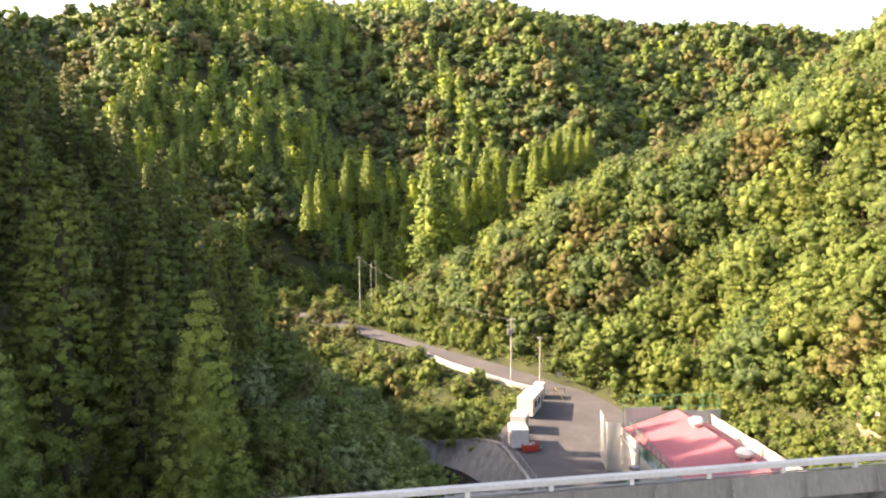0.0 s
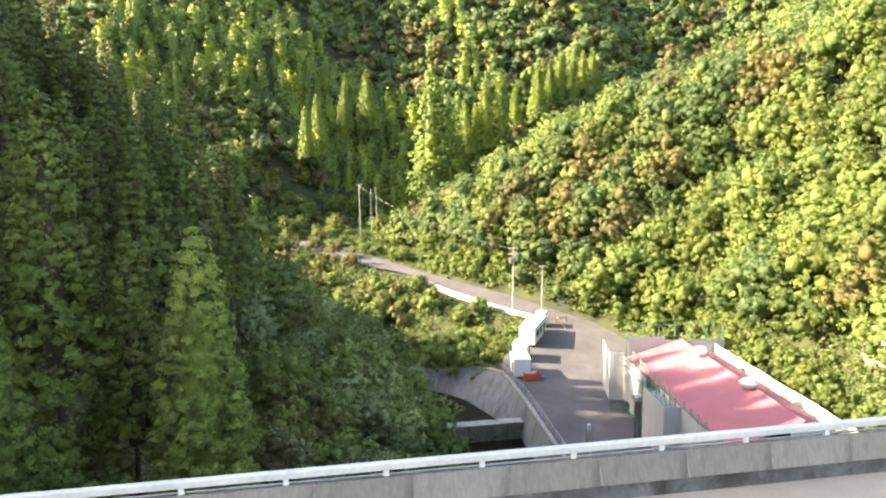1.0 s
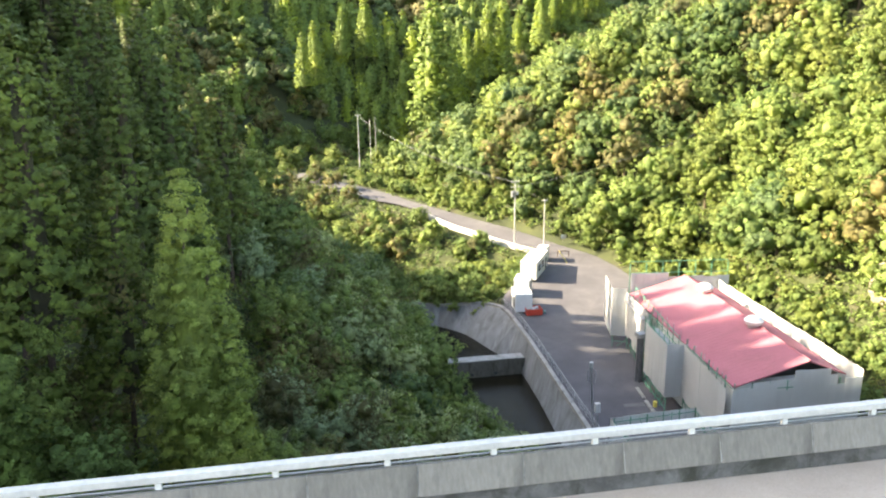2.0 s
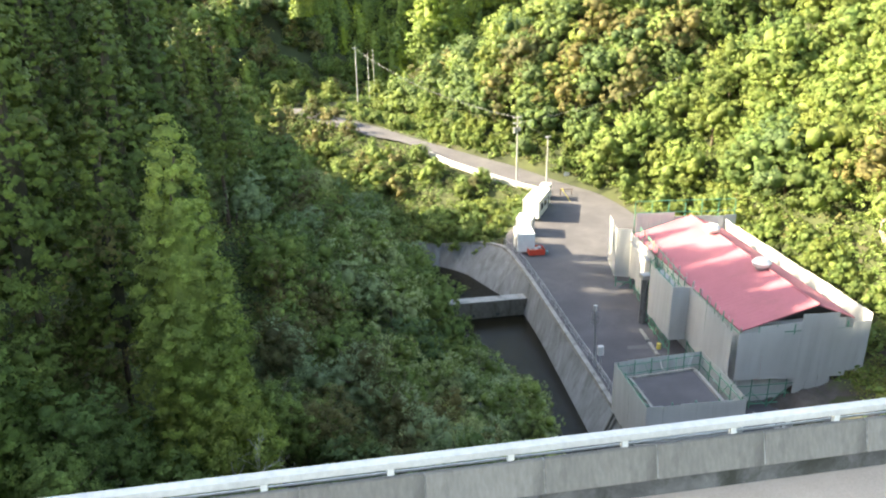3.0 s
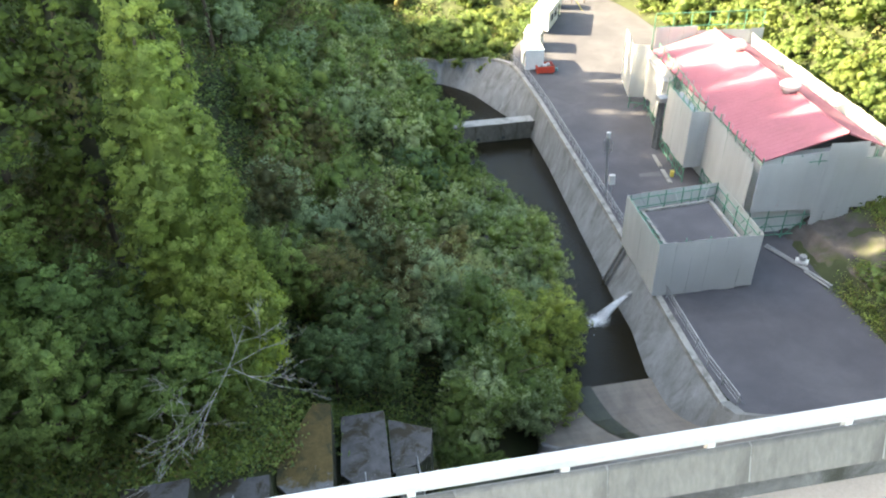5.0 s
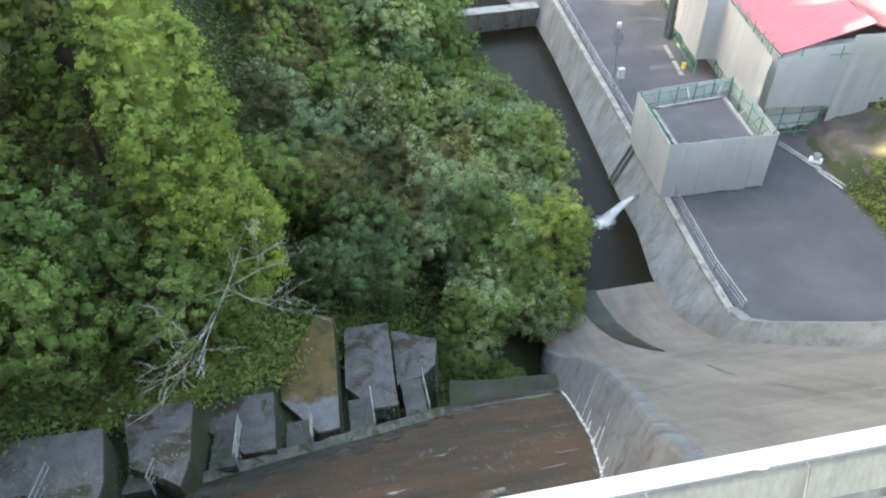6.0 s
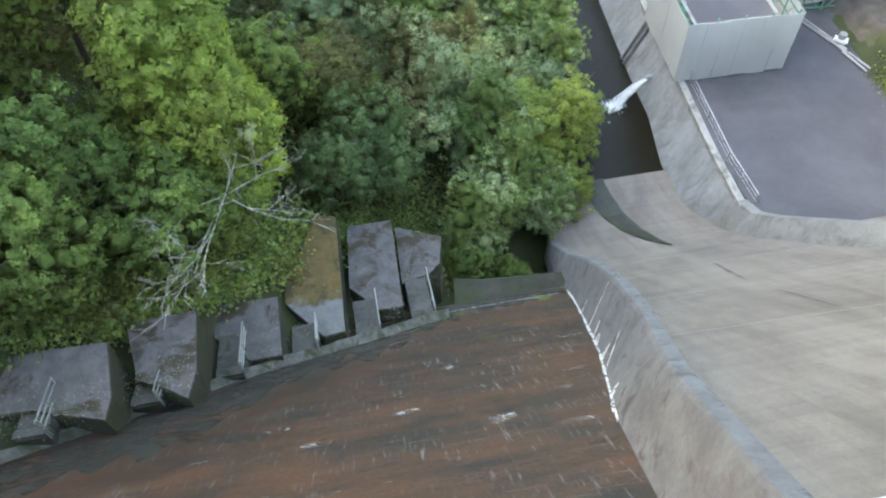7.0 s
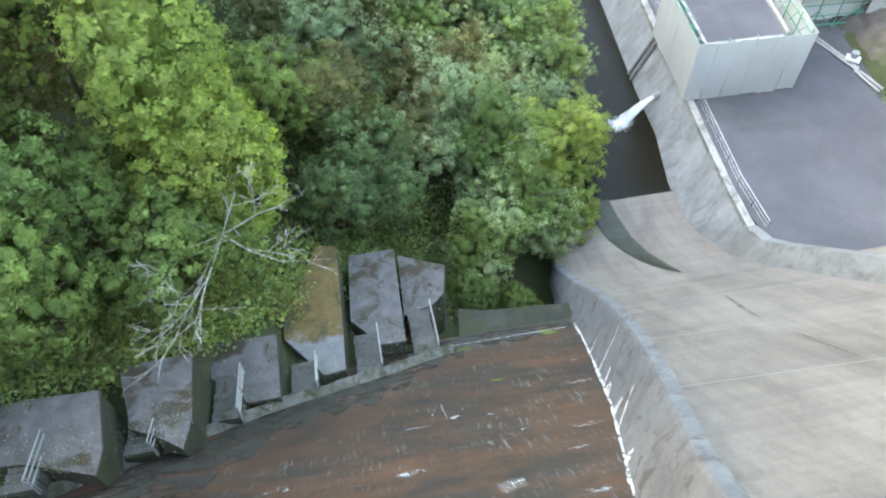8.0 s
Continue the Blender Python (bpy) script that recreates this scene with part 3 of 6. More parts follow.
part("streak", bm, M["lime_white"], streaks, "white lime line at the wall foot")
for y, y2, h0, h1, wd in [(9.6, 11.0, 0.05, 1.7, 0.20), (10.6, 10.9, 0.05, 0.8, 0.35), (12.6, 13.2, 0.05, 0.9, 0.22), (13.8, 15.1, 0.1, 2.7, 0.10), (12.0, 12.3, 0.05, 0.5, 0.5), (7.9, 8.1, 0.05, 0.6, 0.3), (15.6, 16.2, 0.1, 1.2, 0.12)]:
    bm = bmesh.new()
    n = 7
    lo, hi = [], []
    for k in range(n):
        f = k / (n - 1)
        q, h = y + (y2 - y) * f, h0 + (h1 - h0) * f
        w = wd * (1.1 - 0.7 * f) * random.uniform(0.6, 1.3)
        for lst, qq in ((lo, q - w / 2), (hi, q + w / 2)):
            lst.append(bm.verts.new((part_x(qq) + 0.30 * h - 0.03, qq, face_z(qq) + h)))
    for k in range(n - 1):
        bm.faces.new((lo[k], lo[k + 1], hi[k + 1], hi[k]))
    part("streak", bm, M["lime_white"], streaks)
for y, w in ((10.3, 0.22), (12.3, 0.18), (15.4, 0.26), (14.9, 0.1)):
    z = face_z(y) + wall_top(y)
    x = part_x(y) + 0.3 * wall_top(y)
    bm = bmesh.new()
    vs = [bm.verts.new((x + a, y + b_, face_z(y + b_) + crown(y + b_) + 0.03 - 0.1 * a)) for a, b_ in ((0.02, -w), (0.3, -w * 1.1), (0.56, -w * 0.7), (0.54, w), (0.25, w * 0.8), (0.04, w))]
    bm.faces.new(vs)
    part("streak", bm, M["lime"], streaks, "white lime patch on the wall crown")
bm = bmesh.new()
rows = []
for y, up in ((1.2, 1.5), (5.6, 1.5), (6.0, 0.2)):
    rows.append([(2.6 + 0.1 * y * 0, y, face_z(y) - 0.5), (2.6, y, face_z(y) + up), (5.35, y, face_z(y) + up), (5.6, y, face_z(y) - 0.5)])
loft(bm, rows)
bmesh.ops.bevel(bm, geom=bm.edges[:], offset=0.06, segments=1, affect="EDGES")
tagged(part("pier_block", bm, M["chute"]), "grey stained concrete pier block on the chute", "pier block", kind="structure")

# right training wall
bm = bmesh.new()
rows = []
for y, x in ((2, 25.9), (8, 24.0), (13, 22.4), (17.5, 20.95), (19.6, 20.2), (22, 19.6), (24.0, 19.1), (25.2, 18.5), (26.4, 18.0)):
    z = face_z(y)
    top = max(z + 1.75, YARD + 0.17)
    rows.append([(x - 0.1, y, z - 1.5), (x, y, z - 0.05), (x + 1.25, y, top), (x + 1.95, y, top), (x + 1.95, y, z - 1.5)])
loft(bm, rows)
tagged(part("wall_training_right", bm, M["concrete"]), "stained concrete training wall beside the yard", "training wall", kind="structure")

# moss-lined overflow groove on the apron
bm = bmesh.new()
path = [(14.3, 24.5, 0.05), (13.7, 25.8, 0.42), (13.0, 27.6, 0.66), (12.4, 29.6, 0.8), (12.0, 31.6, 0.9), (11.8, 33.2, 0.95)]


def apron_z(y):
    a = min(1.0, max(0.0, (y - 23.5) / 7.5))
    return face_z(y) + 0.02 if y < 23.5 else face_z(23.5) + 0.02 - 3.55 * (1 - (1 - a) ** 1.9)


rws = [[bm.verts.new((x + w * s, y, apron_z(y) + 0.05 + (0.0 if abs(s) > 0.9 else -0.035))) for s in (-1, -0.4, 0.4, 1)] for x, y, w in path]
for a, b_ in zip(rws, rws[1:]):
    for i in range(3):
        bm.faces.new((a[i], a[i + 1], b_[i + 1], b_[i]))
tagged(part("moss_strip", bm, M["moss"]), "dark green moss and trickling water on the apron", "moss", kind="structure")

# terraces climbing the bank along the toe, with steps and handrails
TERR = [(-27.0, [(-0.9, 20.2), (5.5, 20.2), (5.5, 21.2), (0.8, 21.6), (-0.6, 22.0)], "dark_terrace"),
        (-26.0, [(-3.6, 21.5), (-2.0, 21.9), (-1.3, 22.5), (-0.9, 24.3), (-3.4, 25.5)], "terrace"),
        (-24.65, [(-6.4, 20.9), (-5.0, 19.25), (-3.8, 19.2), (-3.6, 25.0), (-6.1, 25.0)], "terrace"),
        (-22.9, [(-9.54, 19.4), (-7.8, 17.2), (-6.8, 17.3), (-6.55, 24.4), (-7.5, 24.7), (-9.5, 21.0)], "moss_block"),
        (-21.3, [(-12.55, 17.1), (-11.0, 15.65), (-9.6, 15.65), (-9.63, 18.8), (-12.6, 18.85)], "terrace"),
        (-18.3, [(-14.8, 13.9), (-13.8, 13.4), (-12.8, 12.75), (-12.5, 13.9), (-12.55, 16.75), (-15.4, 16.65)], "terrace"),
        (-16.9, [(-20, 12.7), (-18.0, 12.6), (-15.35, 11.7), (-15.2, 12.7), (-15.55, 15.0), (-20, 15.1)], "terrace")]
# narrow ledge along the toe, stepping down with the bank
TOE_LINE = [(-21.0, 9.8), (-17.2, 11.6), (-15.5, 12.45), (-12.6, 13.95), (-10.3, 15.05), (-8.2, 15.8), (-5.15, 16.8), (-2.2, 18.0), (0.15, 18.8), (4.9, 19.8)]
bm = bmesh.new()
rows = []
for k in range(60):
    x = -21 + 19.5 * k / 59
    y = float(np.interp(x, [p[0] for p in TOE_LINE], [p[1] for p in TOE_LINE])) + 0.05 * noise.noise((x * 2.0, 0, 3))
    z = face_z(y)
    rows.append([(x, y, z - 0.3), (x, y, z + 0.05), (x, y + 0.55 + 0.15 * noise.noise((x * 1.1, 7, 2)), z + 0.04), (x, y + 1.0, z - 0.9), (x, y + 2.0, z - 4)])
loft(bm, rows)
tagged(part("toe_ledge", bm, M["ledge"]), "narrow dirty concrete ledge along the dam toe", "ledge", kind="structure")
for z, pts, mt in TERR:
    tb = empty("terrace_block")
    # Sides are darkened whole for shade as well as moss; tops stay pale.
    part("body", prism(bmesh.new(), pts, z - 7, z - 0.14), M["dark_terrace"], tb, "mossy concrete sides with shade in the colour")
    bm = prism(bmesh.new(), pts, z - 0.14, z)
    bmesh.ops.subdivide_edges(bm, edges=[e for e in bm.edges if e.calc_length() > 0.5], cuts=5, use_grid_fill=True)
    for v in bm.verts:
        d = 0.03 * noise.noise(v.co * 2.2)
        v.co += Vector((d, 0.03 * noise.noise(v.co * 2.0 + Vector((9, 0, 0))), 0.6 * d if v.co.z > z - 0.05 else 0))
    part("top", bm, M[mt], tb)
    tagged(tb, "grey concrete terrace block at the dam toe" if mt != "moss_block" else "moss-covered brown concrete terrace block", "terrace", kind="structure")


def stair(x, y0, y1, z0, z1):
    """A flight climbing towards the dam from y1 to y0, with a handrail on its open side."""
    st = tagged(empty("stair"), "worn concrete stair flight with a galvanised handrail", "stair", "stairs along the dam toe")
    n = max(4, round((z1 - z0) / 0.15))
    run = (y1 - y0) / n
    for k in range(n):
        part("step", box_bm(x - 1.25 + 0.03 * (k % 2), x - 0.06, y1 - run * (k + 1) + 0.075, y1 - run * k, z0 - 0.9, z0 + (z1 - z0) * (k + 1) / n, bevel=0.03), M["stair"], st)
    # Dark colour behind the tread gaps puts in the shade line of each step.
    part("stringer", loft(bmesh.new(), [[(x - 1.2, y1, z0 - 1.2), (x - 1.2, y1, z0 - 0.12), (x - 0.1, y1, z0 - 0.12), (x - 0.1, y1, z0 - 1.2)], [(x - 1.2, y0, z0 - 1.2), (x - 1.2, y0, z1 - 0.16), (x - 0.1, y0, z1 - 0.16), (x - 0.1, y0, z0 - 1.2)]]), M["dark_terrace"], st, "dark stair body drawing the shade between treads")
    a, b_ = Vector((x, y1, z0)), Vector((x, y0, z1))
    up = Vector((0, 0, 1))
    bm = bmesh.new()
    for h in (0.4, 0.72, 1.05):
        tube(bm, a + up * h, b_ + up * h, 0.032, 6)
    rl = part("handrail", bm, M["grey_steel"], st, "galvanised steel handrail")
    for f in (0, 0.5, 0.94, 1.0):
        p = a.lerp(b_, f)
        part("post", tube(bmesh.new(), p - up * 0.3, p + up * 1.05, 0.032, 6), M["grey_steel"], rl)


for x, y0, y1, z0, z1 in [(-2.2, 18.6, 21.6, -26.0, -25.2), (-5.1, 17.3, 19.9, -24.65, -23.9), (-8.05, 16.2, 18.0, -23.0, -22.4), (-11.1, 14.6, 17.1, -21.4, -20.6), (-13.9, 12.9, 14.1, -19.2, -18.6), (-17.3, 11.5, 13.6, -17.6, -16.9)]:
    stair(x, y0, y1, z0, z1)

# ---- yard, river and walls ----
ys = np.linspace(23.0, 175, 80)
xa, xb = road_left(ys), road_right(ys)
bm = bmesh.new()
rows = []
for y, a, b_ in zip(ys, xa, xb):
    z = float(road_z(y))
    rows.append([bm.verts.new((a + (b_ - a) * f, y, z)) for f in (0, 0.25, 0.5, 0.75, 1)])
for r, s in zip(rows, rows[1:]):
    for i in range(4):
        bm.faces.new((r[i], r[i + 1], s[i + 1], s[i]))
tagged(part("yard_road", bm, M["asphalt"]), "grey asphalt yard running into a valley road", "road", kind="structure")
bm = prism(bmesh.new(), [(26.3, 57.3), (28.6, 57.0), (29.6, 62.2), (27.6, 62.6)], YARD - 0.2, YARD + 0.012)
tagged(part("pavement_patch", bm, M["asphalt_pale"]), "pale concrete patch in the asphalt yard", "pavement", kind="structure")

# top x, y, z and foot x, y of the wall
WALL = [(19.3, 26, YARD, 18.0, 26), (19.3, 30, YARD, 17.5, 30), (19.5, 34, YARD, 17.6, 34), (19.8, 39, YARD, 18.4, 39), (20.1, 44, YARD, 18.5, 44), (20.5, 52, YARD, 19.0, 52), (20.75, 60, YARD + 0.1, 19.5, 60), (20.9, 68, YARD + 0.4, 20.0, 68), (21.0, 76, YARD + 0.73, 20.2, 75.5), (20.9, 82, -29.3, 19.3, 81.1), (20.75, 85.6, -29.15, 18.1, 84.4), (20.2, 88.2, -29.0, 16.9, 88.0), (19.3, 90, -29.2, 16.3, 89.8), (18, 92, -29.5, 15.7, 91.3), (16.5, 93.4, -30, 14.8, 92.7), (14.3, 95.1, -30.5, 13.7, 94), (12.8, 96.4, -31, 12.4, 95.4), (9, 98, -31, 8.8, 97)]
bm = bmesh.new()
rows = []
for xt, yt, zt, xw, yw in WALL:
    back = 0.5 if yt < 88 else 0.9
    rows.append([(xt + back, yt + 0.3, -36), (xt + back, yt + 0.3, zt), (xt + 0.1, yt, zt), (xw, yw, -34.2), (xw - 0.1, yw, -36)])
loft(bm, rows)
tagged(part("wall_river", bm, M["river_wall"]), "rain-streaked concrete retaining wall beside the river channel", "retaining wall", kind="structure")
bm = bmesh.new()
rows = []
for xt, yt, zt, xw, yw in WALL:
    rows.append([(xt + 0.5, yt + 0.25, zt - 0.3), (xt + 0.5, yt + 0.25, zt + 0.16), (xt - 0.02, yt - 0.02, zt + 0.16), (xt - 0.02, yt - 0.02, zt - 0.3)])
loft(bm, rows)
tagged(part("wall_coping", bm, M["coping"]), "pale concrete coping on the river wall", "coping", kind="structure")
# flood groove in the river wall
bm = tube(tube(bmesh.new(), (20.05, 45.3, YARD - 0.1), (18.5, 45.3, -34.0), 0.13), (20.1, 46.0, YARD - 0.1), (18.55, 46.0, -34.0), 0.13)
tagged(part("wall_rib", bm, M["concrete"]), "pair of concrete ribs on the river wall", "wall rib", kind="structure")
bm = box_bm(10.2, 21.4, 76, 77.5, -36, -31.9, bevel=0.06)
weir = tagged(part("weir", bm, M["weir"]), "low stained concrete weir across the river channel", "weir", kind="structure")
part("crest", box_bm(10.2, 20.45, 75.94, 77.56, -31.9, -31.78, bevel=0.03), M["coping"], weir, "pale worn crest slab")
# No hole is cut: near-black blocks put the shade inside into colour.
for x in (13.2, 16.4):
    part("drain_hole", box_bm(x, x + 0.45, 75.96, 76.3, -33.9, -33.5), M["dark"], weir, "drain hole, its shade drawn as a dark block")
bm = prism(bmesh.new(), [(8.4, 46), (8.8, 46), (9.9, 68), (10.2, 80), (10.0, 96), (9.5, 96), (9.7, 80), (9.4, 68)], -36, -31.9)
tagged(part("wall_bank", bm, M["concrete"]), "low concrete bank wall overgrown with creepers", "bank wall", kind="structure")
bm = prism(bmesh.new(), [(3, 33.05), (21, 33.05), (22, 100), (-2, 100), (-2, 33.05)], -35.5, -34.1)
tagged(part("water", bm, M["water"]), "dark still river water in the channel", "water", kind="structure")
# water jet from the wall
jet = tagged(empty("water_jet"), "white water spouting from a pipe in the wall", "water jet")
bm = bmesh.new()
a, b_ = Vector((19.0, 41.35, -32.3)), Vector((16.2, 40.6, -34.05))
random.seed(17)
for strand in range(44):
    off_a, off_b = Vector((random.gauss(0, 0.03), random.gauss(0, 0.06), random.gauss(0, 0.05))), Vector((random.gauss(0, 0.24), random.gauss(0, 0.26), 0))
    last = None
    for k in range(8):
        f = k / 7
        p = Vector((a.x + (b_.x - a.x) * f, a.y + (b_.y - a.y) * f, a.z + (b_.z - a.z) * f ** 1.7)) + off_a.lerp(off_b, f) + Vector((random.gauss(0, 0.02), random.gauss(0, 0.02), random.gauss(0, 0.02)))
        if last is not None:
            tube(bm, last, p, 0.017, 4, 0.017)
        last = p
part("spout", bm, M["foam"], jet)
bm = bmesh.new()
for k in range(760):
    q = abs(random.gauss(0, 0.42))
    ang = random.uniform(0, 6.28)
    bmesh.ops.create_icosphere(bm, subdivisions=1, radius=random.uniform(0.012, 0.036), matrix=Matrix.Translation((b_.x - 0.25 + q * math.cos(ang) * 1.5, b_.y + q * math.sin(ang), -34.06 + max(0, random.gauss(0.05, 0.1)) * (1 - min(1, q)))) @ Matrix.Diagonal((1.8, 1.2, 0.5, 1)))
tagged(part("splash", bm, M["foam"], jet), "white foam and droplets on the water", kind="stuff")
part("pipe", tube(bmesh.new(), (19.4, 41.5, -32.25), (18.7, 41.33, -32.3), 0.2, 12), M["grey_steel"], jet)

# handrail along the yard edge
hr = tagged(empty("yard_handrail"), "galvanised steel handrail along the river wall", "handrail", kind="structure")
edge = [(20.3, 26.0), (20.1, 30), (20.4, 36), (20.9, 44), (21.4, 56), (21.75, 74), (21.65, 82), (21.3, 86), (20.7, 88.6)]
pts = []
for (x0_, y0_), (x1_, y1_) in zip(edge, edge[1:]):
    n = max(1, round((y1_ - y0_) / 2.0))
    pts += [(x0_ + (x1_ - x0_) * k / n, y0_ + (y1_ - y0_) * k / n) for k in range(n)]
pts.append(edge[-1])
for x, y in pts:
    z = float(road_z(y))
    part("post", tube(bmesh.new(), (x, y, z - 0.1), (x, y, z + 1.05), 0.035, 6), M["grey_steel"], hr)
    part("stay", tube(bmesh.new(), (x + 0.5, y, z), (x, y, z + 0.75), 0.022, 5), M["grey_steel"], hr)
for up in (0.35, 0.7, 1.05):
    bm = bmesh.new()
    for (x0_, y0_), (x1_, y1_) in zip(pts, pts[1:]):
        tube(bm, (x0_, y0_, float(road_z(y0_)) + up), (x1_, y1_, float(road_z(y1_)) + up), 0.036 if up > 1 else 0.016, 6)
    part("rail", bm, M["grey_steel"], hr)

# ---- sheeted buildings ----
def wrap_sheets(parent, pts, z0, z1, step=1.25, torn=0.1):
    """Upright sheet panels along a plan polyline."""
    for (ax, ay), (bx, by) in zip(pts, pts[1:]):
        d = math.hypot(bx - ax, by - ay)
        n = max(1, round(d / step))
        ang = math.atan2(by - ay, bx - ax)
        for k in range(n):
            lo, hi = z0 + random.uniform(-torn, torn), z1 + random.uniform(-0.06, 0.06)
            w = d / n
            bm = bmesh.new()
            ph = random.uniform(0, 6)
            g = [[bm.verts.new((w * i / 4 - w / 2 + (0.012 if i == 0 else -0.012 if i == 4 else 0), 0.016 * math.sin(i * 1.6 + j * 0.7 + ph), lo + (hi - lo) * j / 4)) for i in range(5)] for j in range(5)]
            g2 = [[bm.verts.new((v.co.x, v.co.y + 0.02, v.co.z)) for v in r] for r in g]
            for q, flip in ((g, False), (g2, True)):
                for j in range(4):
                    for i in range(4):
                        f = (q[j][i], q[j][i + 1], q[j + 1][i + 1], q[j + 1][i])
                        bm.faces.new(f[::-1] if flip else f)
            for a, c in ([g[0], g2[0]], [g[4], g2[4]]):
                for i in range(4):
                    bm.faces.new((a[i], a[i + 1], c[i + 1], c[i]))
            c = (k + 0.5) / n
            m = Matrix.Translation((ax + (bx - ax) * c, ay + (by - ay) * c, 0)) @ Matrix.Rotation(ang, 4, "Z")
            bmesh.ops.transform(bm, matrix=m, verts=bm.verts[:])
            part("sheet", bm, M["sheet"], parent)


def frame_posts(parent, pts, z0, z1, step=1.8, inset=0.12, ledgers=(0.4, 1.2)):
    """Green scaffold standards and ledgers along a polyline."""
    for (ax, ay), (bx, by) in zip(pts, pts[1:]):
        d = math.hypot(bx - ax, by - ay)
        n = max(1, round(d / step))
        for k in range(n + 1):
            x, y = ax + (bx - ax) * k / n, ay + (by - ay) * k / n
            part("standard", tube(bmesh.new(), (x, y, z0), (x, y, z1), 0.05, 6), M["green_steel"], parent)
        for h in ledgers:
            part("ledger", tube(bmesh.new(), (ax, ay, z0 + h), (bx, by, z0 + h), 0.045, 6), M["green_steel"], parent)
        bm = bmesh.new()
        for k in range(n):
            p, q = k / n, (k + 1) / n
            lo, hi = (z0 + 0.1, z0 + 1.7) if k % 2 else (z0 + 1.7, z0 + 0.1)
            tube(bm, (ax + (bx - ax) * p, ay + (by - ay) * p, lo), (ax + (bx - ax) * q, ay + (by - ay) * q, hi), 0.035, 5)
        part("brace", bm, M["green_steel"], parent)


house = tagged(empty("valve_house"), "flat-roofed concrete valve house in the yard", "building")
part("wall", prism(bmesh.new(), [(20.5, 39.4), (26.9, 39.2), (27.3, 45.4), (20.7, 45.0)], YARD, -26.35), M["concrete"], house)
part("roof", prism(bmesh.new(), [(20.75, 39.65), (26.65, 39.45), (27.05, 45.15), (20.95, 44.75)], -26.4, -26.3), M["asphalt"], house, "dark grey flat roof")
for a, b_ in (((20.5, 39.4), (26.9, 39.2)), ((26.9, 39.2), (27.3, 45.4)), ((27.3, 45.4), (20.7, 45.0)), ((20.7, 45.0), (20.5, 39.4))):
    d = Vector((b_[0] - a[0], b_[1] - a[1], 0))
    nrm = Vector((-d.y, d.x, 0)).normalized() * 0.24
    part("parapet", prism(bmesh.new(), [a, b_, (b_[0] + nrm.x, b_[1] + nrm.y), (a[0] + nrm.x, a[1] + nrm.y)], -26.36, -26.12), M["coping"], house)
random.seed(12)
TK = [(19.4, 38.35), (27.9, 38.0), (28.45, 46.4), (19.75, 45.9), (19.4, 38.35)]
TKi = [(19.65, 38.6), (27.65, 38.25), (28.2, 46.15), (20.0, 45.65), (19.65, 38.6)]
scaf = tagged(empty("valve_house_scaffold"), "green steel scaffold hung with grey mesh sheets", "scaffold")
wrap_sheets(scaf, TK[:2], YARD + 0.12, -25.1, 1.42)
wrap_sheets(scaf, TK[1:], YARD + 0.35, -25.1, 1.3)
frame_posts(scaf, TKi, YARD, -25.0, 1.8, ledgers=(0.3, 2.2, 4.0, 4.9))
random.seed(3)
for (ax, ay), (bx, by) in zip(TKi, TKi[1:]):
    for k in range(5):
        f = (k + 0.5) / 5
        x, y = ax + (bx - ax) * f, ay + (by - ay) * f
        cx, cy = 23.9, 42.2
        q = Vector((cx - x, cy - y, 0)).normalized() * random.uniform(0.5, 1.2)
        part("tie", tube(bmesh.new(), (x, y, -25.25), (x + q.x, y + q.y, -26.1), 0.035, 5), M["green_steel"] if k % 2 else M["grey_steel"], scaf)
    part("walkway", prism(bmesh.new(), [(ax * 0.93 + 23.9 * 0.07, ay * 0.93 + 42.2 * 0.07), (bx * 0.93 + 23.9 * 0.07, by * 0.93 + 42.2 * 0.07), (bx * 0.85 + 23.9 * 0.15, by * 0.85 + 42.2 * 0.15), (ax * 0.85 + 23.9 * 0.15, ay * 0.85 + 42.2 * 0.15)], -26.75, -26.7), M["grey_steel"], scaf, "narrow steel walkway")

hall = tagged(empty("machine_hall"), "long machine hall with a red sheet-metal gable roof", "building")
U, V = Vector((0.123, 0.992)), Vector((0.992, -0.123))
P0 = Vector((30.65, 45.3))
RIDGE, EAVE, LONG = 7.1, 10.8, 27.2


def hp(u, v):
    """Plan of the scaffold, which stands a little askew to the hall."""
    p = P0 + U * u + V * v
    return (p.x, p.y)


def hr_(u, v):
    """Plan of the hall: u along its ridge, v across."""
    return (31.1 + 0.0625 * u + 0.998 * v, 44.9 + 0.998 * u - 0.0625 * v)


bm = bmesh.new()
loft(bm, [[(*hr_(u, 0.5), YARD), (*hr_(u, 0.5), -22.7), (*hr_(u, EAVE - 0.4), -22.2), (*hr_(u, EAVE - 0.4), YARD)] for u in (0.5, LONG - 0.5)])
part("wall", bm, M["white_metal"], hall, "off-white plastered wall")
# Solid near-black panels colour in the shade behind the open gable ends.
for u in (1.2, LONG - 0.9):
    part("gable", loft(bmesh.new(), [[(*hr_(q, 0.7), -22.68), (*hr_(q, RIDGE), -20.7), (*hr_(q, EAVE - 0.6), -22.15)] for q in (u, u + 0.2)]), M["dark"], hall, "open gable, its shade put in as a dark panel")
bm = bmesh.new()
rows = []
for u in np.linspace(0, LONG, 12):
    rows.append([(*hr_(u, 0), -22.63), (*hr_(u, RIDGE), -20.5), (*hr_(u, EAVE), -22.0), (*hr_(u, EAVE), -22.13), (*hr_(u, RIDGE), -20.64), (*hr_(u, 0), -22.76)])
loft(bm, rows)
roof = part("roof", bm, M["roof_red"], hall, "red sheet-metal gable roof")
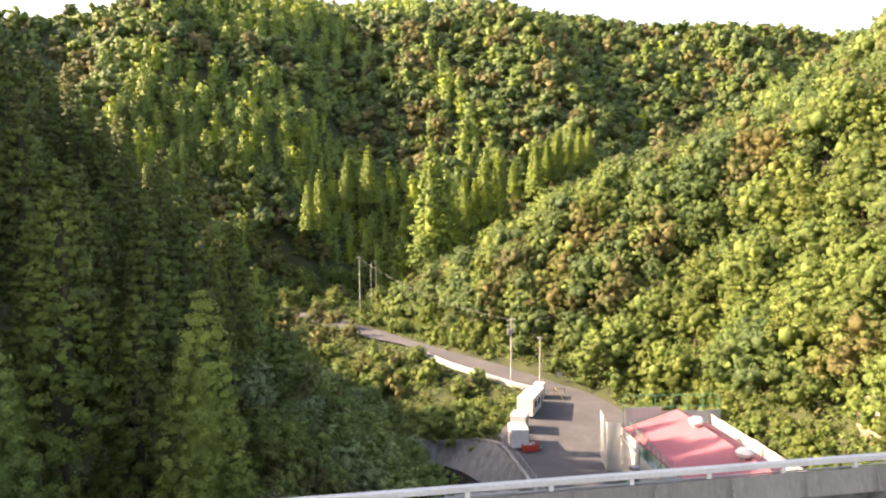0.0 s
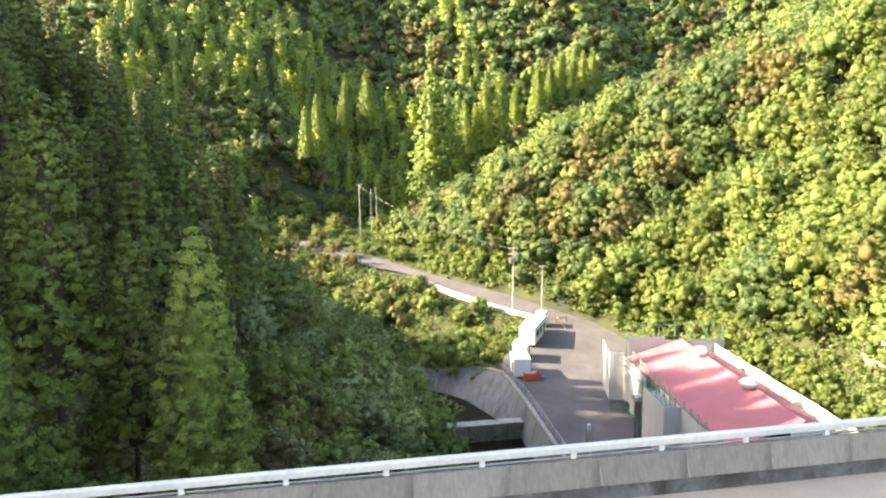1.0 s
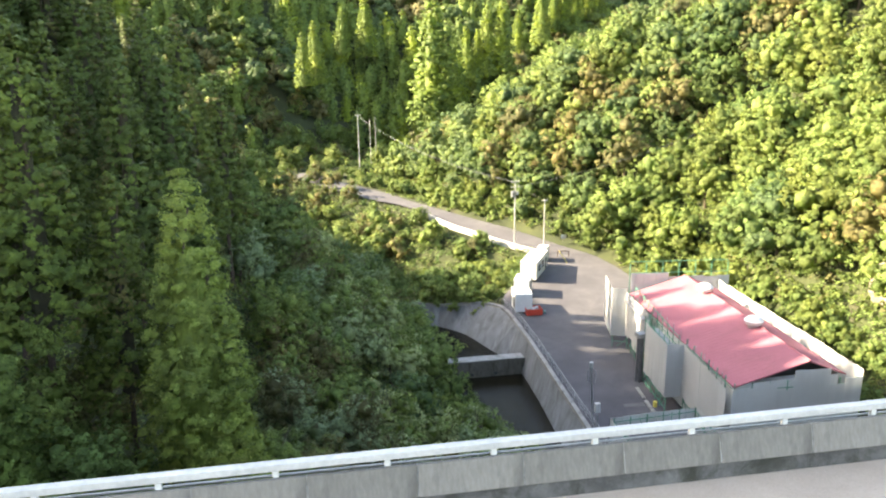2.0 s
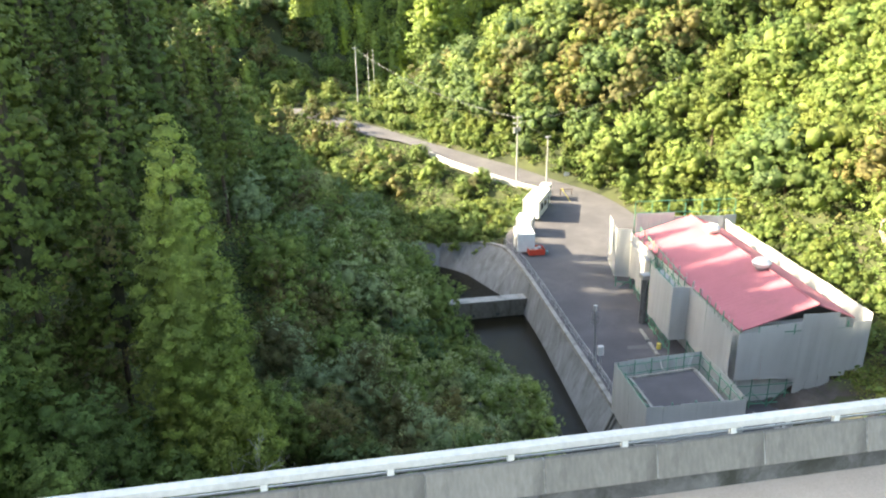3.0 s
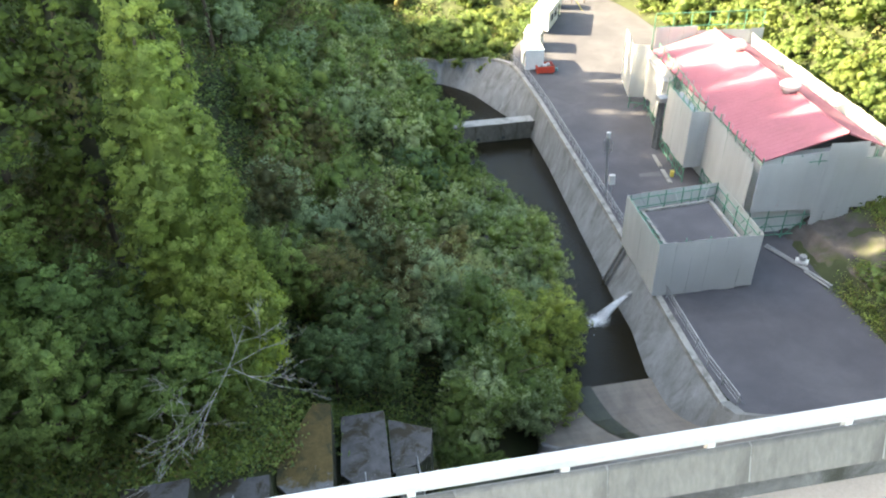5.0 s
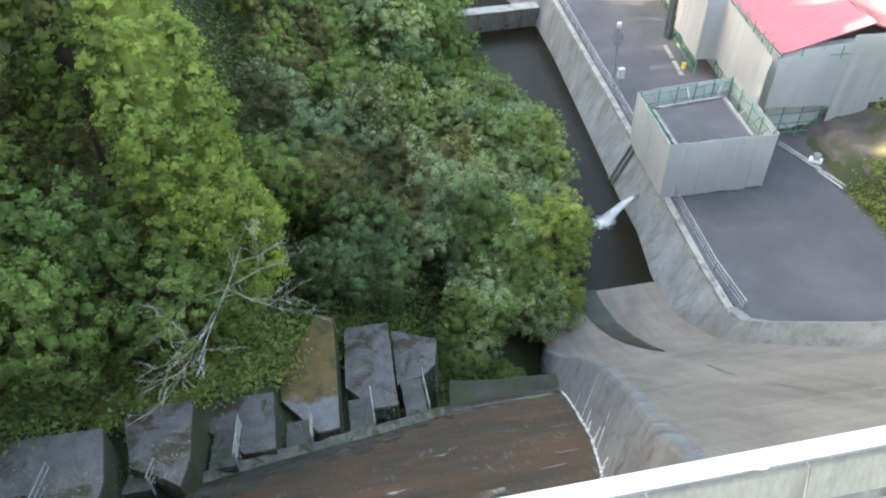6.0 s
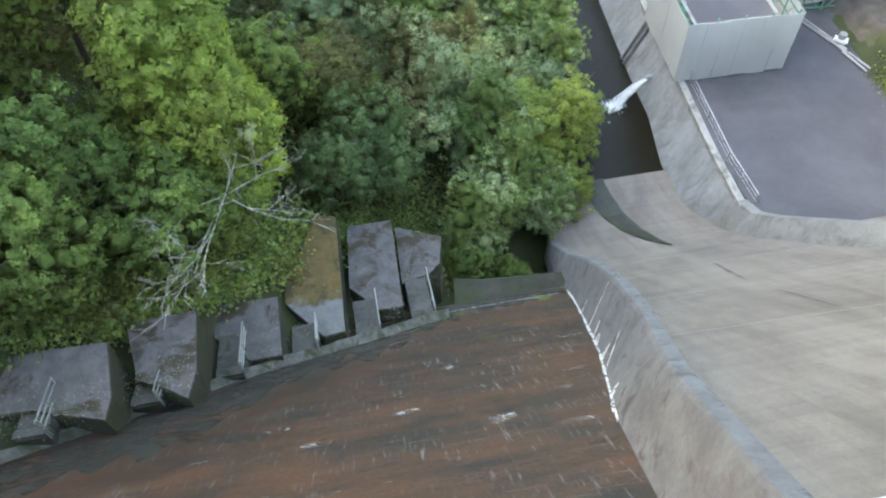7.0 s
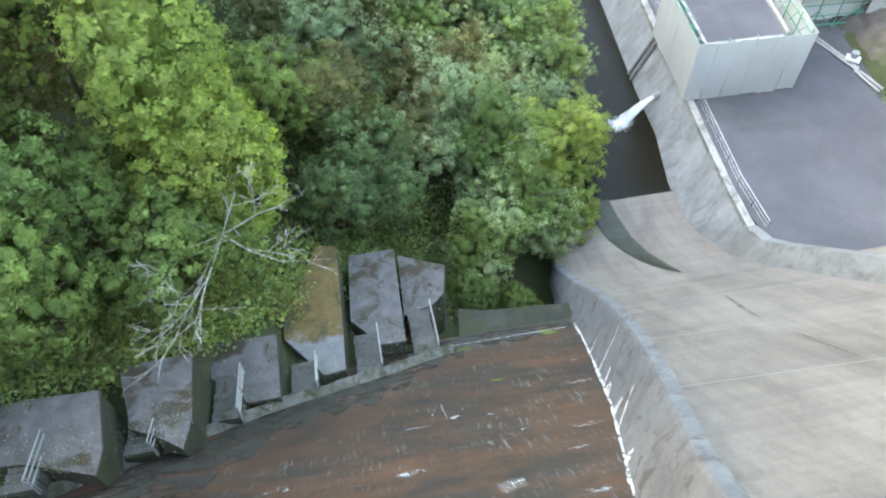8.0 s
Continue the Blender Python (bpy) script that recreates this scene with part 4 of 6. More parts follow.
for k in range(1, 45):
    u = LONG * k / 45
    bm = bmesh.new()
    for va, za, vb, zb in ((0.05, -22.62, RIDGE - 0.05, -20.53), (RIDGE + 0.05, -20.52, EAVE - 0.1, -21.97)):
        tube(bm, (*hr_(u, va), za + 0.012), (*hr_(u, vb), zb + 0.006), 0.010, 4)
    part("seam", bm, M["roof_red"], roof)
part("ridge_cap", tube(bmesh.new(), (*hr_(-0.05, RIDGE), -20.47), (*hr_(LONG + 0.05, RIDGE), -20.47), 0.09, 8), M["roof_red"], roof)
part("red_door", box_bm(-1.0, 1.0, -0.06, 0.06, -28.0, -24.6, m=Matrix.Translation((*hr_(0.5, 3.0), 0)) @ Matrix.Rotation(-0.0625, 4, "Z")), M["red_paint"], hall, "dark red door behind the sheets")
for u in (9.4, 20.6):
    x, y = hr_(u, RIDGE - 0.4)
    vt = part("roof_vent", tube(bmesh.new(), (x, y, -20.9), (x, y, -20.3), 0.55, 20), M["grey_steel"], hall, "round white roof ventilator")
    bm = tube(tube(bmesh.new(), (x, y, -20.35), (x, y, -19.95), 0.8, 24, 0.98), (x, y, -19.95), (x, y, -19.6), 0.98, 24, 0.6)
    part("cap", bm, M["white_metal"], vt, "white domed cap")

scaf = tagged(empty("hall_scaffold"), "green scaffold round the hall hung with grey mesh sheets", "scaffold")
random.seed(6)
wrap_sheets(scaf, [hr_(LONG, 11.6), hr_(-0.9, 11.8)], -28.0, -21.2, 1.5, 0.05)
wrap_sheets(scaf, [hr_(-0.9, 11.8), hr_(-0.9, 10.1)], -27.0, -21.9, 1.0, 0.2)
wrap_sheets(scaf, [hr_(-0.9, 10.1), hr_(-0.9, 8.6)], -27.2, -22.5, 1.1, 0.2)
wrap_sheets(scaf, [hr_(-1.0, 8.6), hr_(-1.0, 5.1)], -28.6, -20.85, 1.15, 0.25)
wrap_sheets(scaf, [hr_(-0.9, 5.1), hr_(-0.9, 3.6)], -27.3, -22.9, 1.2)
wrap_sheets(scaf, [hr_(-0.9, 3.6), hr_(-0.9, 1.8)], -27.3, -22.0, 1.2)
wrap_sheets(scaf, [hr_(-0.9, 1.8), hr_(-0.9, -0.6)], -27.2, -22.45, 1.2)
wrap_sheets(scaf, [hp(-0.9, -0.5), hp(9.7, -0.4)], -28.3, -22.5, 1.6)
wrap_sheets(scaf, [hp(9.7, 0.4), hp(9.7, -2.2), hp(16.3, -2.3)], -28.4, -22.5, 1.35, 0.15)
wrap_sheets(scaf, [hp(18.6, -1.3), hp(26.5, -1.5)], -27.8, -22.3, 1.4, 0.2)
wrap_sheets(scaf, [hp(26.5, -1.5), hp(27.0, -3.2), hp(32.8, -2.5)], -28.2, -21.9, 1.6, 0.1)
wrap_sheets(scaf, [hp(27.4, -0.8), hp(27.4, 4.0)], -24.0, -20.2, 1.5, 0.1)
wrap_sheets(scaf, [hp(27.4, 4.0), hp(27.4, 11.8)], -24.0, -20.7, 1.5, 0.1)
frame_posts(scaf, [hr_(-0.6, 11.5), hr_(-0.6, -0.3), hp(9.8, -0.1)], YARD, -22.0, 1.8, ledgers=(0.4, 1.3, 2.3, 7.6))
frame_posts(scaf, [hp(10, -1.9), hp(17.5, -2.0), hp(18.6, -1.0), hp(26.5, -1.2), hp(27.2, -2.9)], YARD, -22.1, 1.5, ledgers=(0.4, 1.3, 7.6))
frame_posts(scaf, [hp(10, -0.9), hp(26.5, -0.4)], -24.3, -21.6, 1.8, ledgers=(0.3, 1.4, 2.5))
frame_posts(scaf, [hp(28.0, -0.8), hp(28.0, 11.8)], YARD + 1, -19.0, 2.2, ledgers=(9, 10.5))
for u0, u1 in ((10.5, 16.2), (19, 26)):
    part("walkway", prism(bmesh.new(), [hp(u0, -1.9), hp(u1, -1.9), hp(u1, -0.9), hp(u0, -0.9)], -23.25, -23.2), M["grey_steel"], scaf, "narrow steel walkway")
for u in np.arange(0.5, 25, 2.1):
    x, y = hp(u, -0.35)
    part("guard_post", tube(bmesh.new(), (x, y, -22.9), (x, y, -21.5), 0.03, 5), M["grey_steel"], scaf)
for u0, u1 in ((9.8, 12.6), (13.2, 16.6), (18.4, 21.4)):
    part("plank", prism(bmesh.new(), [hp(u0, -3.3), hp(u1, -3.3), hp(u1, -2.9), hp(u0, -2.9)], YARD + 0.02, YARD + 0.14), M["coping"], scaf, "pale timber sole plank")
# grey duct tower beside the scaffold
dt = tagged(empty("duct_tower"), "upright grey steel duct bundle beside the scaffold", "duct")
x, y = hp(17.4, -2.7)
for dx, dy in ((0, 0), (0.45, 0.1), (0.2, -0.35)):
    part("pipe", tube(bmesh.new(), (x + dx, y + dy, YARD), (x + dx, y + dy, -24.4), 0.2, 12), M["dark_steel"], dt)
part("head", box_bm(x - 0.35, x + 0.8, y - 0.7, y + 0.45, -24.6, -24.1, bevel=0.05), M["grey_steel"], dt)
yb = tagged(part("yellow_barrel", tube(bmesh.new(), (*hp(11.3, -2.5), YARD), (*hp(11.3, -2.5), YARD + 0.6), 0.22, 14), M["yellow_paint"]), "yellow painted barrel under the scaffold", "barrel")

# bare cut slope beside the yard
cx_, cy_ = np.meshgrid(np.linspace(34.6, 47, 50), np.linspace(24, 46.5, 80))
cz_ = ground_z(cx_, cy_) + 0.25 + np.vectorize(lambda a, b: 0.45 * noise.noise((a * 0.55, b * 0.55, 2)) + 0.22 * noise.noise((a * 1.6, b * 1.6, 5)))(cx_, cy_)
ii = np.arange(cx_.size).reshape(cx_.shape)
quads = np.stack([ii[:-1, :-1], ii[:-1, 1:], ii[1:, 1:], ii[1:, :-1]], -1).reshape(-1, 4)
tagged(new("cut_slope", mesh_np("cut_slope", np.stack([cx_, cy_, cz_], -1).reshape(-1, 3), quads, [M["earth"]])), "bare dark earth slope beside the yard", "slope", kind="structure")

# ---- loose things in the yard and along the road ----
def rot_box(bm, cx, cy, z0, lx, ly, h, ang, bevel=0.03, dx=0.0, dy=0.0):
    m = Matrix.Translation((cx, cy, 0)) @ Matrix.Rotation(ang, 4, "Z")
    return box(bm, dx - lx / 2, dx + lx / 2, dy - ly / 2, dy + ly / 2, z0, z0 + h, bevel=bevel, m=m)


def prefab(name, label, cx, cy, lx, ly, h, ang, windows, roof_over=0.08):
    """A site cabin: body, flat roof, skids, windows and a door on its +x long side."""
    z = float(road_z(cy)) + 0.1
    c = tagged(empty(name), label, "site cabin")
    part("body", rot_box(bmesh.new(), cx, cy, z, lx, ly, h, ang), M["white_metal"], c)
    part("roof", rot_box(bmesh.new(), cx, cy, z + h, lx + roof_over, ly + roof_over, 0.1, ang), M["white_metal"], c)
    for s in (-1, 1):
        part("skid", rot_box(bmesh.new(), cx, cy, z - 0.14, 0.15, ly * 0.95, 0.16, ang, 0.01, dx=s * lx * 0.38), M["dark_steel"], c)
    for dy, w, hh, zz in windows:
        wn_ = part("window", rot_box(bmesh.new(), cx, cy, z + zz, 0.05, w, hh, ang, 0.005, dx=lx / 2 + 0.01, dy=dy), M["glass_dark"], c, "dark glazed sliding window")
        part("window_frame", rot_box(bmesh.new(), cx, cy, z + zz - 0.05, 0.07, w + 0.1, 0.05, ang, 0.005, dx=lx / 2 + 0.012, dy=dy), M["grey_steel"], wn_)
    return c


ca = prefab("storage_container", "white steel storage box with a dark side door", 23.2, 87.0, 2.4, 3.6, 2.5, -0.10, [])
part("side_door", rot_box(bmesh.new(), 23.2, 87.0, float(road_z(87.0)) + 0.3, 0.05, 1.0, 1.7, -0.10, 0.005, dx=-1.22, dy=-0.6), M["dark_steel"], ca, "dark side door")
prefab("site_cabin", "small white site cabin beside the storage box", 25.0, 92.6, 2.3, 3.2, 2.3, -0.45, [(0.3, 0.9, 0.8, 0.9)])
prefab("site_cabin", "long white site cabin with sliding windows", 29.1, 100.4, 2.6, 8.2, 2.7, -0.52, [(-2.0, 1.5, 1.0, 1.0), (0.4, 1.5, 1.0, 1.0), (2.7, 0.85, 1.9, 0.1)])
prefab("site_cabin", "narrow white cabin at the end of the row", 32.3, 106.0, 1.6, 2.0, 2.2, -0.52, [])

rm = tagged(empty("red_skip"), "small red steel skip holding pale odds and ends", "skip")
zc = float(road_z(85))
part("floor", rot_box(bmesh.new(), 24.3, 84.9, zc + 0.1, 2.2, 1.7, 0.08, -0.05), M["red_paint"], rm)
for dx, dy, lx, ly in ((0, -0.85, 2.2, 0.08), (0, 0.85, 2.2, 0.08), (-1.1, 0, 0.08, 1.7), (1.1, 0, 0.08, 1.7)):
    part("side", rot_box(bmesh.new(), 24.3, 84.9, zc + 0.1, lx, ly, 0.85, -0.05, 0.01, dx, dy), M["red_paint"], rm)
for dx, dy in ((-0.9, -0.7), (0.9, -0.7), (-0.9, 0.7), (0.9, 0.7)):
    part("foot", rot_box(bmesh.new(), 24.3, 84.9, zc, 0.15, 0.15, 0.12, -0.05, 0.01, dx, dy), M["dark_steel"], rm)
random.seed(5)
for k, (dx, dy) in enumerate(((-0.5, -0.3), (0.1, 0.2), (0.55, -0.2), (0.6, 0.4), (-0.3, 0.45))):
    tagged(part("sack", rot_box(bmesh.new(), 24.3 + dx, 84.9 + dy, zc + 0.18, 0.45, 0.4, 0.5 + 0.3 * random.random(), k, 0.12), M["white_metal"] if k % 2 else M["coping"]), "pale filled sack in the red skip", "sack", "sacks in the skip")
tagged(part("blue_bucket", tube(bmesh.new(), (25.9, 84.7, zc), (25.9, 84.7, zc + 0.4), 0.16, 12, 0.2), M["blue_paint"]), "small blue-green plastic bucket on the asphalt", "bucket")

# gauge mast on the river wall
gm = tagged(empty("gauge_mast"), "grey instrument mast with a white lamp and caged platform", "instrument mast")
part("mast", tube(bmesh.new(), (21.9, 55.4, YARD), (21.45, 55.2, -24.2), 0.09, 8), M["grey_steel"], gm)
part("lamp", tube(bmesh.new(), (21.45, 55.2, -24.3), (21.45, 55.2, -23.75), 0.2, 12), M["white_paint"], gm, "white cylindrical lamp")
bm = bmesh.new()
for a in np.linspace(0, 2 * math.pi, 9)[:-1]:
    tube(bm, (21.5 + 0.42 * math.cos(a), 55.2 + 0.42 * math.sin(a), -25.7), (21.5 + 0.42 * math.cos(a), 55.2 + 0.42 * math.sin(a), -24.7), 0.02, 4)
for z in (-25.7, -25.2, -24.7):
    bmesh.ops.create_cone(bm, segments=12, radius1=0.43, radius2=0.43, depth=0.05, matrix=Matrix.Translation((21.5, 55.2, z)))
part("cage", bm, M["grey_steel"], gm)
gb = tagged(empty("instrument_box"), "white instrument box on a short post", "instrument box")
part("box", box_bm(21.7, 22.25, 54.2, 54.65, -29.0, -28.0, bevel=0.06), M["white_paint"], gb)
part("post", tube(bmesh.new(), (22.0, 54.4, YARD), (22.0, 54.4, -29.0), 0.06, 8), M["grey_steel"], gb)

# pipes dumped by the slope
random.seed(9)
for k, (x, y, dx, dy, l) in enumerate([(32.0, 43.0, 0.35, -0.93, 4.6), (32.3, 43.2, 0.33, -0.94, 4.4), (33.3, 38.9, 0.25, -0.96, 2.6), (33.7, 38.7, 0.3, -0.95, 2.2)]):
    tagged(part("steel_pipe", tube(bmesh.new(), (x, y, YARD + 0.13), (x + dx * l, y + dy * l, YARD + 0.13), 0.09, 10), M["grey_steel"]), "pale galvanised pipe lying on the asphalt", "pipe", "pipes on the asphalt")
vb = tagged(empty("valve_fitting"), "white valve fitting with flanges beside the pipes", "valve")
part("body", tube(bmesh.new(), (33.2, 40.2, YARD + 0.4), (34.0, 39.6, YARD + 0.4), 0.28, 12), M["white_metal"], vb)
part("wheel", tube(bmesh.new(), (33.6, 39.9, YARD + 0.6), (33.6, 39.9, YARD + 1.0), 0.3, 14, 0.3), M["grey_steel"], vb)
part("foot", box_bm(33.3, 33.9, 39.6, 40.2, YARD, YARD + 0.2, bevel=0.02), M["dark_steel"], vb)

# road furniture
gr = tagged(empty("guard_wall"), "low white painted guard wall along the valley road", "guard wall", kind="structure")
gpts = [(17.0, 132.6), (20.2, 125.8), (24.3, 119.8), (28.9, 113.7), (32.6, 109.4)]
for (x0_, y0_), (x1_, y1_) in zip(gpts, gpts[1:]):
    d = Vector((x1_ - x0_, y1_ - y0_, 0)).normalized()
    n = Vector((-d.y, d.x, 0)) * 0.15
    za, zb = float(road_z(y0_)), float(road_z(y1_))
    bm = bmesh.new()
    loft(bm, [[(x0_ - n.x, y0_ - n.y, za - 0.5), (x0_ - n.x, y0_ - n.y, za + 0.55), (x0_ + n.x, y0_ + n.y, za + 0.55), (x0_ + n.x, y0_ + n.y, za - 0.5)], [(x1_ - n.x, y1_ - n.y, zb - 0.5), (x1_ - n.x, y1_ - n.y, zb + 0.55), (x1_ + n.x, y1_ + n.y, zb + 0.55), (x1_ + n.x, y1_ + n.y, zb - 0.5)]])
    part("segment", bm, M["white_paint"], gr)


def utility_pole(x, y, z0, z1, label, arms, transformer=False, r=0.16):
    p = tagged(empty("utility_pole"), label, "utility pole", "poles along the road")
    part("shaft", tube(bmesh.new(), (x, y, z0 - 0.5), (x, y, z1), r, 10, r * 0.65), M["pole"], p)
    for k, (dz, half) in enumerate(arms):
        arm = part("crossarm", rot_box(bmesh.new(), x, y, z1 - dz, 2 * half, 0.1, 0.1, 0.3, 0.01), M["grey_steel"], p)
        for s in (-0.9, -0.4, 0.4, 0.9):
            part("insulator", tube(bmesh.new(), (x + s * half * math.cos(0.3), y + s * half * math.sin(0.3), z1 - dz + 0.1), (x + s * half * math.cos(0.3), y + s * half * math.sin(0.3), z1 - dz + 0.32), 0.06, 8), M["white_paint"], arm)
    if transformer:
        part("transformer", tube(bmesh.new(), (x - 0.45, y, z1 - 2.9), (x - 0.45, y, z1 - 1.9), 0.3, 12), M["grey_steel"], p, "grey pole transformer")
        part("switch_box", rot_box(bmesh.new(), x + 0.4, y, z1 - 2.6, 0.35, 0.35, 0.7, 0), M["grey_steel"], p)


utility_pole(29.65, 114.5, -27.0, -15.1, "grey concrete utility pole with a transformer", [(0.35, 0.9), (1.3, 0.9)], True)
utility_pole(33.5, 109.3, -27.4, -17.7, "pale concrete utility pole by the road", [(0.3, 0.6)], False)
utility_pole(6.45, 178, -22.5, -8.0, "grey utility pole on the far bend", [(0.4, 0.8)], False)
for x, y, zt in ((9.6, 181, -9.5), (11.2, 184, -9.3)):
    tagged(part("thin_pole", tube(bmesh.new(), (x, y, -22.5), (x, y, zt), 0.09, 8, 0.06), M["pole"]), "thin pale pole at the far bend", "pole", "thin poles at the bend")
for k, (a, b_) in enumerate([((29.65, 114.5, -15.4), (33.5, 109.3, -17.9)), ((29.65, 114.5, -15.3), (6.45, 178, -8.4)), ((29.2, 114.3, -15.3), (6.1, 178, -8.4)), ((29.65, 114.5, -16.3), (62, 100, -4)), ((29.65, 114.5, -15.4), (5, 95, -3))]):
    bm = bmesh.new()
    a, b_ = Vector(a), Vector(b_)
    last = None
    for i in range(15):
        f = i / 14
        q = a.lerp(b_, f) - Vector((0, 0, 0.03 * (b_ - a).length * 4 * f * (1 - f)))
        if last is not None:
            tube(bm, last, q, 0.018, 4)
        last = q
    tagged(part("overhead_wire", bm, M["dark_steel"]), "thin dark overhead wire between poles", "wire", "overhead wires")
sg = tagged(empty("road_sign"), "small blank white board on a post beside the road", "sign")
part("board", rot_box(bmesh.new(), 38.6, 113.6, -26.0, 1.0, 0.06, 0.8, -0.25, 0.01), M["white_paint"], sg)
part("post", tube(bmesh.new(), (38.6, 113.7, -27.0), (38.6, 113.7, -25.4), 0.04, 6), M["grey_steel"], sg)
tr = tagged(empty("trestle"), "dark wooden trestle barrier beside the cabin", "barrier")
part("beam", rot_box(bmesh.new(), 36.2, 106.8, -26.5, 2.2, 0.14, 0.14, -0.1, 0.01), M["bark"], tr)
for dx in (-0.95, 0.95):
    part("leg", rot_box(bmesh.new(), 36.2, 106.8, float(road_z(106.8)), 0.12, 0.12, 1.0, -0.1, 0.01, dx), M["bark"], tr)
part("leaning_board", tube(bmesh.new(), (35.9, 103.8, float(road_z(103.8))), (35.3, 106.4, -26.2), 0.07, 5), M["yellow_paint"], tr, "leaning pale yellow board")

# ---- plants ----
def ball(n_lat, n_lon):
    vs, fs = [], []
    for i in range(n_lat + 1):
        for j in range(n_lon):
            th, ph = math.pi * i / n_lat, 2 * math.pi * j / n_lon
            vs.append((math.sin(th) * math.cos(ph), math.sin(th) * math.sin(ph), math.cos(th)))
    for i in range(n_lat):
        for j in range(n_lon):
            a, b_, c, d = i * n_lon + j, i * n_lon + (j + 1) % n_lon, (i + 1) * n_lon + (j + 1) % n_lon, (i + 1) * n_lon + j
            fs += [(a, d, c), (a, c, b_)]
    return np.array(vs), np.array(fs)


SMALL = ball(3, 5)
KNOB_V = np.array([(1, 0, 0), (0, 1, 0), (-1, 0, 0), (0, -1, 0), (0, 0, 1), (0, 0, -1)], float)
KNOB_F = np.array([(0, 1, 4), (1, 2, 4), (2, 3, 4), (3, 0, 4), (1, 0, 5), (2, 1, 5), (3, 2, 5), (0, 3, 5)])


def unit(v):
    return v / (np.linalg.norm(v, axis=-1, keepdims=True) + 1e-9)


def blades(r, p, soft, leaf, tilt=0.5):
    """One leaf blade at each point, roughly facing along soft. Returns its three corners."""
    n = len(p)
    g = soft + r.normal(size=(n, 3)) * tilt
    u = unit(np.cross(g, r.normal(size=(n, 3))))
    v = unit(np.cross(g, u))
    v = v * np.where((np.cross(u, v) * soft).sum(1) < 0, -1.0, 1.0)[:, None]
    s = leaf * r.uniform(0.55, 1.4, (n, 1))
    return np.stack([p + u * s * 0.75, p - u * s * 0.35 + v * s * 0.42, p - u * s * 0.35 - v * s * 0.42], 1).reshape(-1, 3)


def tufted(r, C, S, OUT, per, leaf, core=0.72, squash=0.8, whole=0.35):
    """Leafy tufts at centres C with radii S, facing OUT: a knobbly heart and per blades round it."""
    k = len(C)
    wob = 1 + 0.22 * r.normal(size=(k, 6, 1))
    hv = C[:, None] + KNOB_V[None] * wob * S[:, None, None] * core * (1, 1, squash)
    hn = unit(KNOB_V[None] * 0.7 + OUT[:, None] * 0.6)
    hf = KNOB_F[None] + 6 * np.arange(k)[:, None, None]
    i = np.repeat(np.arange(k), per)
    d = unit(r.normal(size=(k * per, 3)) + OUT[i] * 0.9 + (0, 0, 0.45))
    p = C[i] + d * (S[i] * r.uniform(0.72, 1.08, k * per))[:, None] * (1, 1, squash)
    soft = unit(d * (1.2 - whole) + OUT[i] * whole + r.normal(size=d.shape) * 0.15)
    tri = blades(r, p, soft, leaf, 0.38)
    n = len(p)
    return np.concatenate([tri, hv.reshape(-1, 3)]), np.concatenate([np.arange(3 * n).reshape(-1, 3), hf.reshape(-1, 3) + 3 * n]), np.concatenate([np.repeat(soft, 3, 0), hn.reshape(-1, 3)])


def join(parts):
    V, F, N, off = [], [], [], 0
    for v, f, n in parts:
        V.append(v), F.append(f + off), N.append(n)
        off += len(v)
    return np.concatenate(V), np.concatenate(F), np.concatenate(N)


def hearts(r, lobes, core):
    """Dark solid insides of the lobes."""
    BV, BF = SMALL
    return join([(BV * (1 + 0.15 * r.normal(size=(len(BV), 1))) * (q * core, q * core, q * core * sq) + (x, y, z), BF, BV) for x, y, z, q, sq in lobes])


def cone_tree(r, R, H, k, tr, per, leaf, low=0.0, power=0.7, inner=0.24):
    """A conifer: tiers of needle tufts hung on a ragged cone. Returns vertices, triangles and normals."""
    def radius(f, a):
        return R * np.maximum(1 - f, 0.0) ** power * (1 + 0.12 * np.sin(a * 3 + f * 17) + 0.10 * np.sin(f * 41 + a * 2))

    f = 1 - ((np.arange(k) + r.random(k)) / k) ** (1 / (1 + power)) * 0.99
    f = np.round(f * 26 + r.normal(0, 0.22, k)) / 26 * 0.7 + f * 0.3
    f = np.clip(f, 0.0, 0.985)
    a = np.arange(k) * 2.39996 + r.normal(0, 0.35, k)
    reach = np.where(np.arange(k) % 4 == 0, r.uniform(0.5, 0.72, k), r.uniform(0.84, 1.08, k))
    q = radius(f, a) * reach
    C = np.stack([q * np.cos(a), q * np.sin(a), H * (low + (1 - low) * f) - 0.22 * q], 1)
    OUT = unit(np.stack([np.cos(a), np.sin(a), 0.35 + 0.5 * f], 1))
    S = tr * r.uniform(0.65, 1.3, k) * (0.7 + 0.4 * (1 - f))
    parts = [tufted(r, C, S, OUT, per, leaf, 0.62, 0.75, 0.6)]
    m, n = 8, 7
    F, A = np.meshgrid(np.linspace(0.0, 0.8, m), np.arange(n) * 2 * math.pi / n, indexing="ij")
    Q = radius(F, A) * inner * r.uniform(0.8, 1.15, F.shape)
    V = np.stack([Q * np.cos(A), Q * np.sin(A), H * (low + (1 - low) * F) - 0.2 * Q], -1).reshape(-1, 3)
    N = unit(np.stack([np.cos(A), np.sin(A), np.full(A.shape, 0.4)], -1).reshape(-1, 3))
    fs = []
    for i in range(m - 1):
        for j in range(n):
            w, x, y, z = i * n + j, i * n + (j + 1) % n, (i + 1) * n + (j + 1) % n, (i + 1) * n + j
            fs += [(w, x, y), (w, y, z)]
    return join(parts + [(V, np.array(fs), N)])


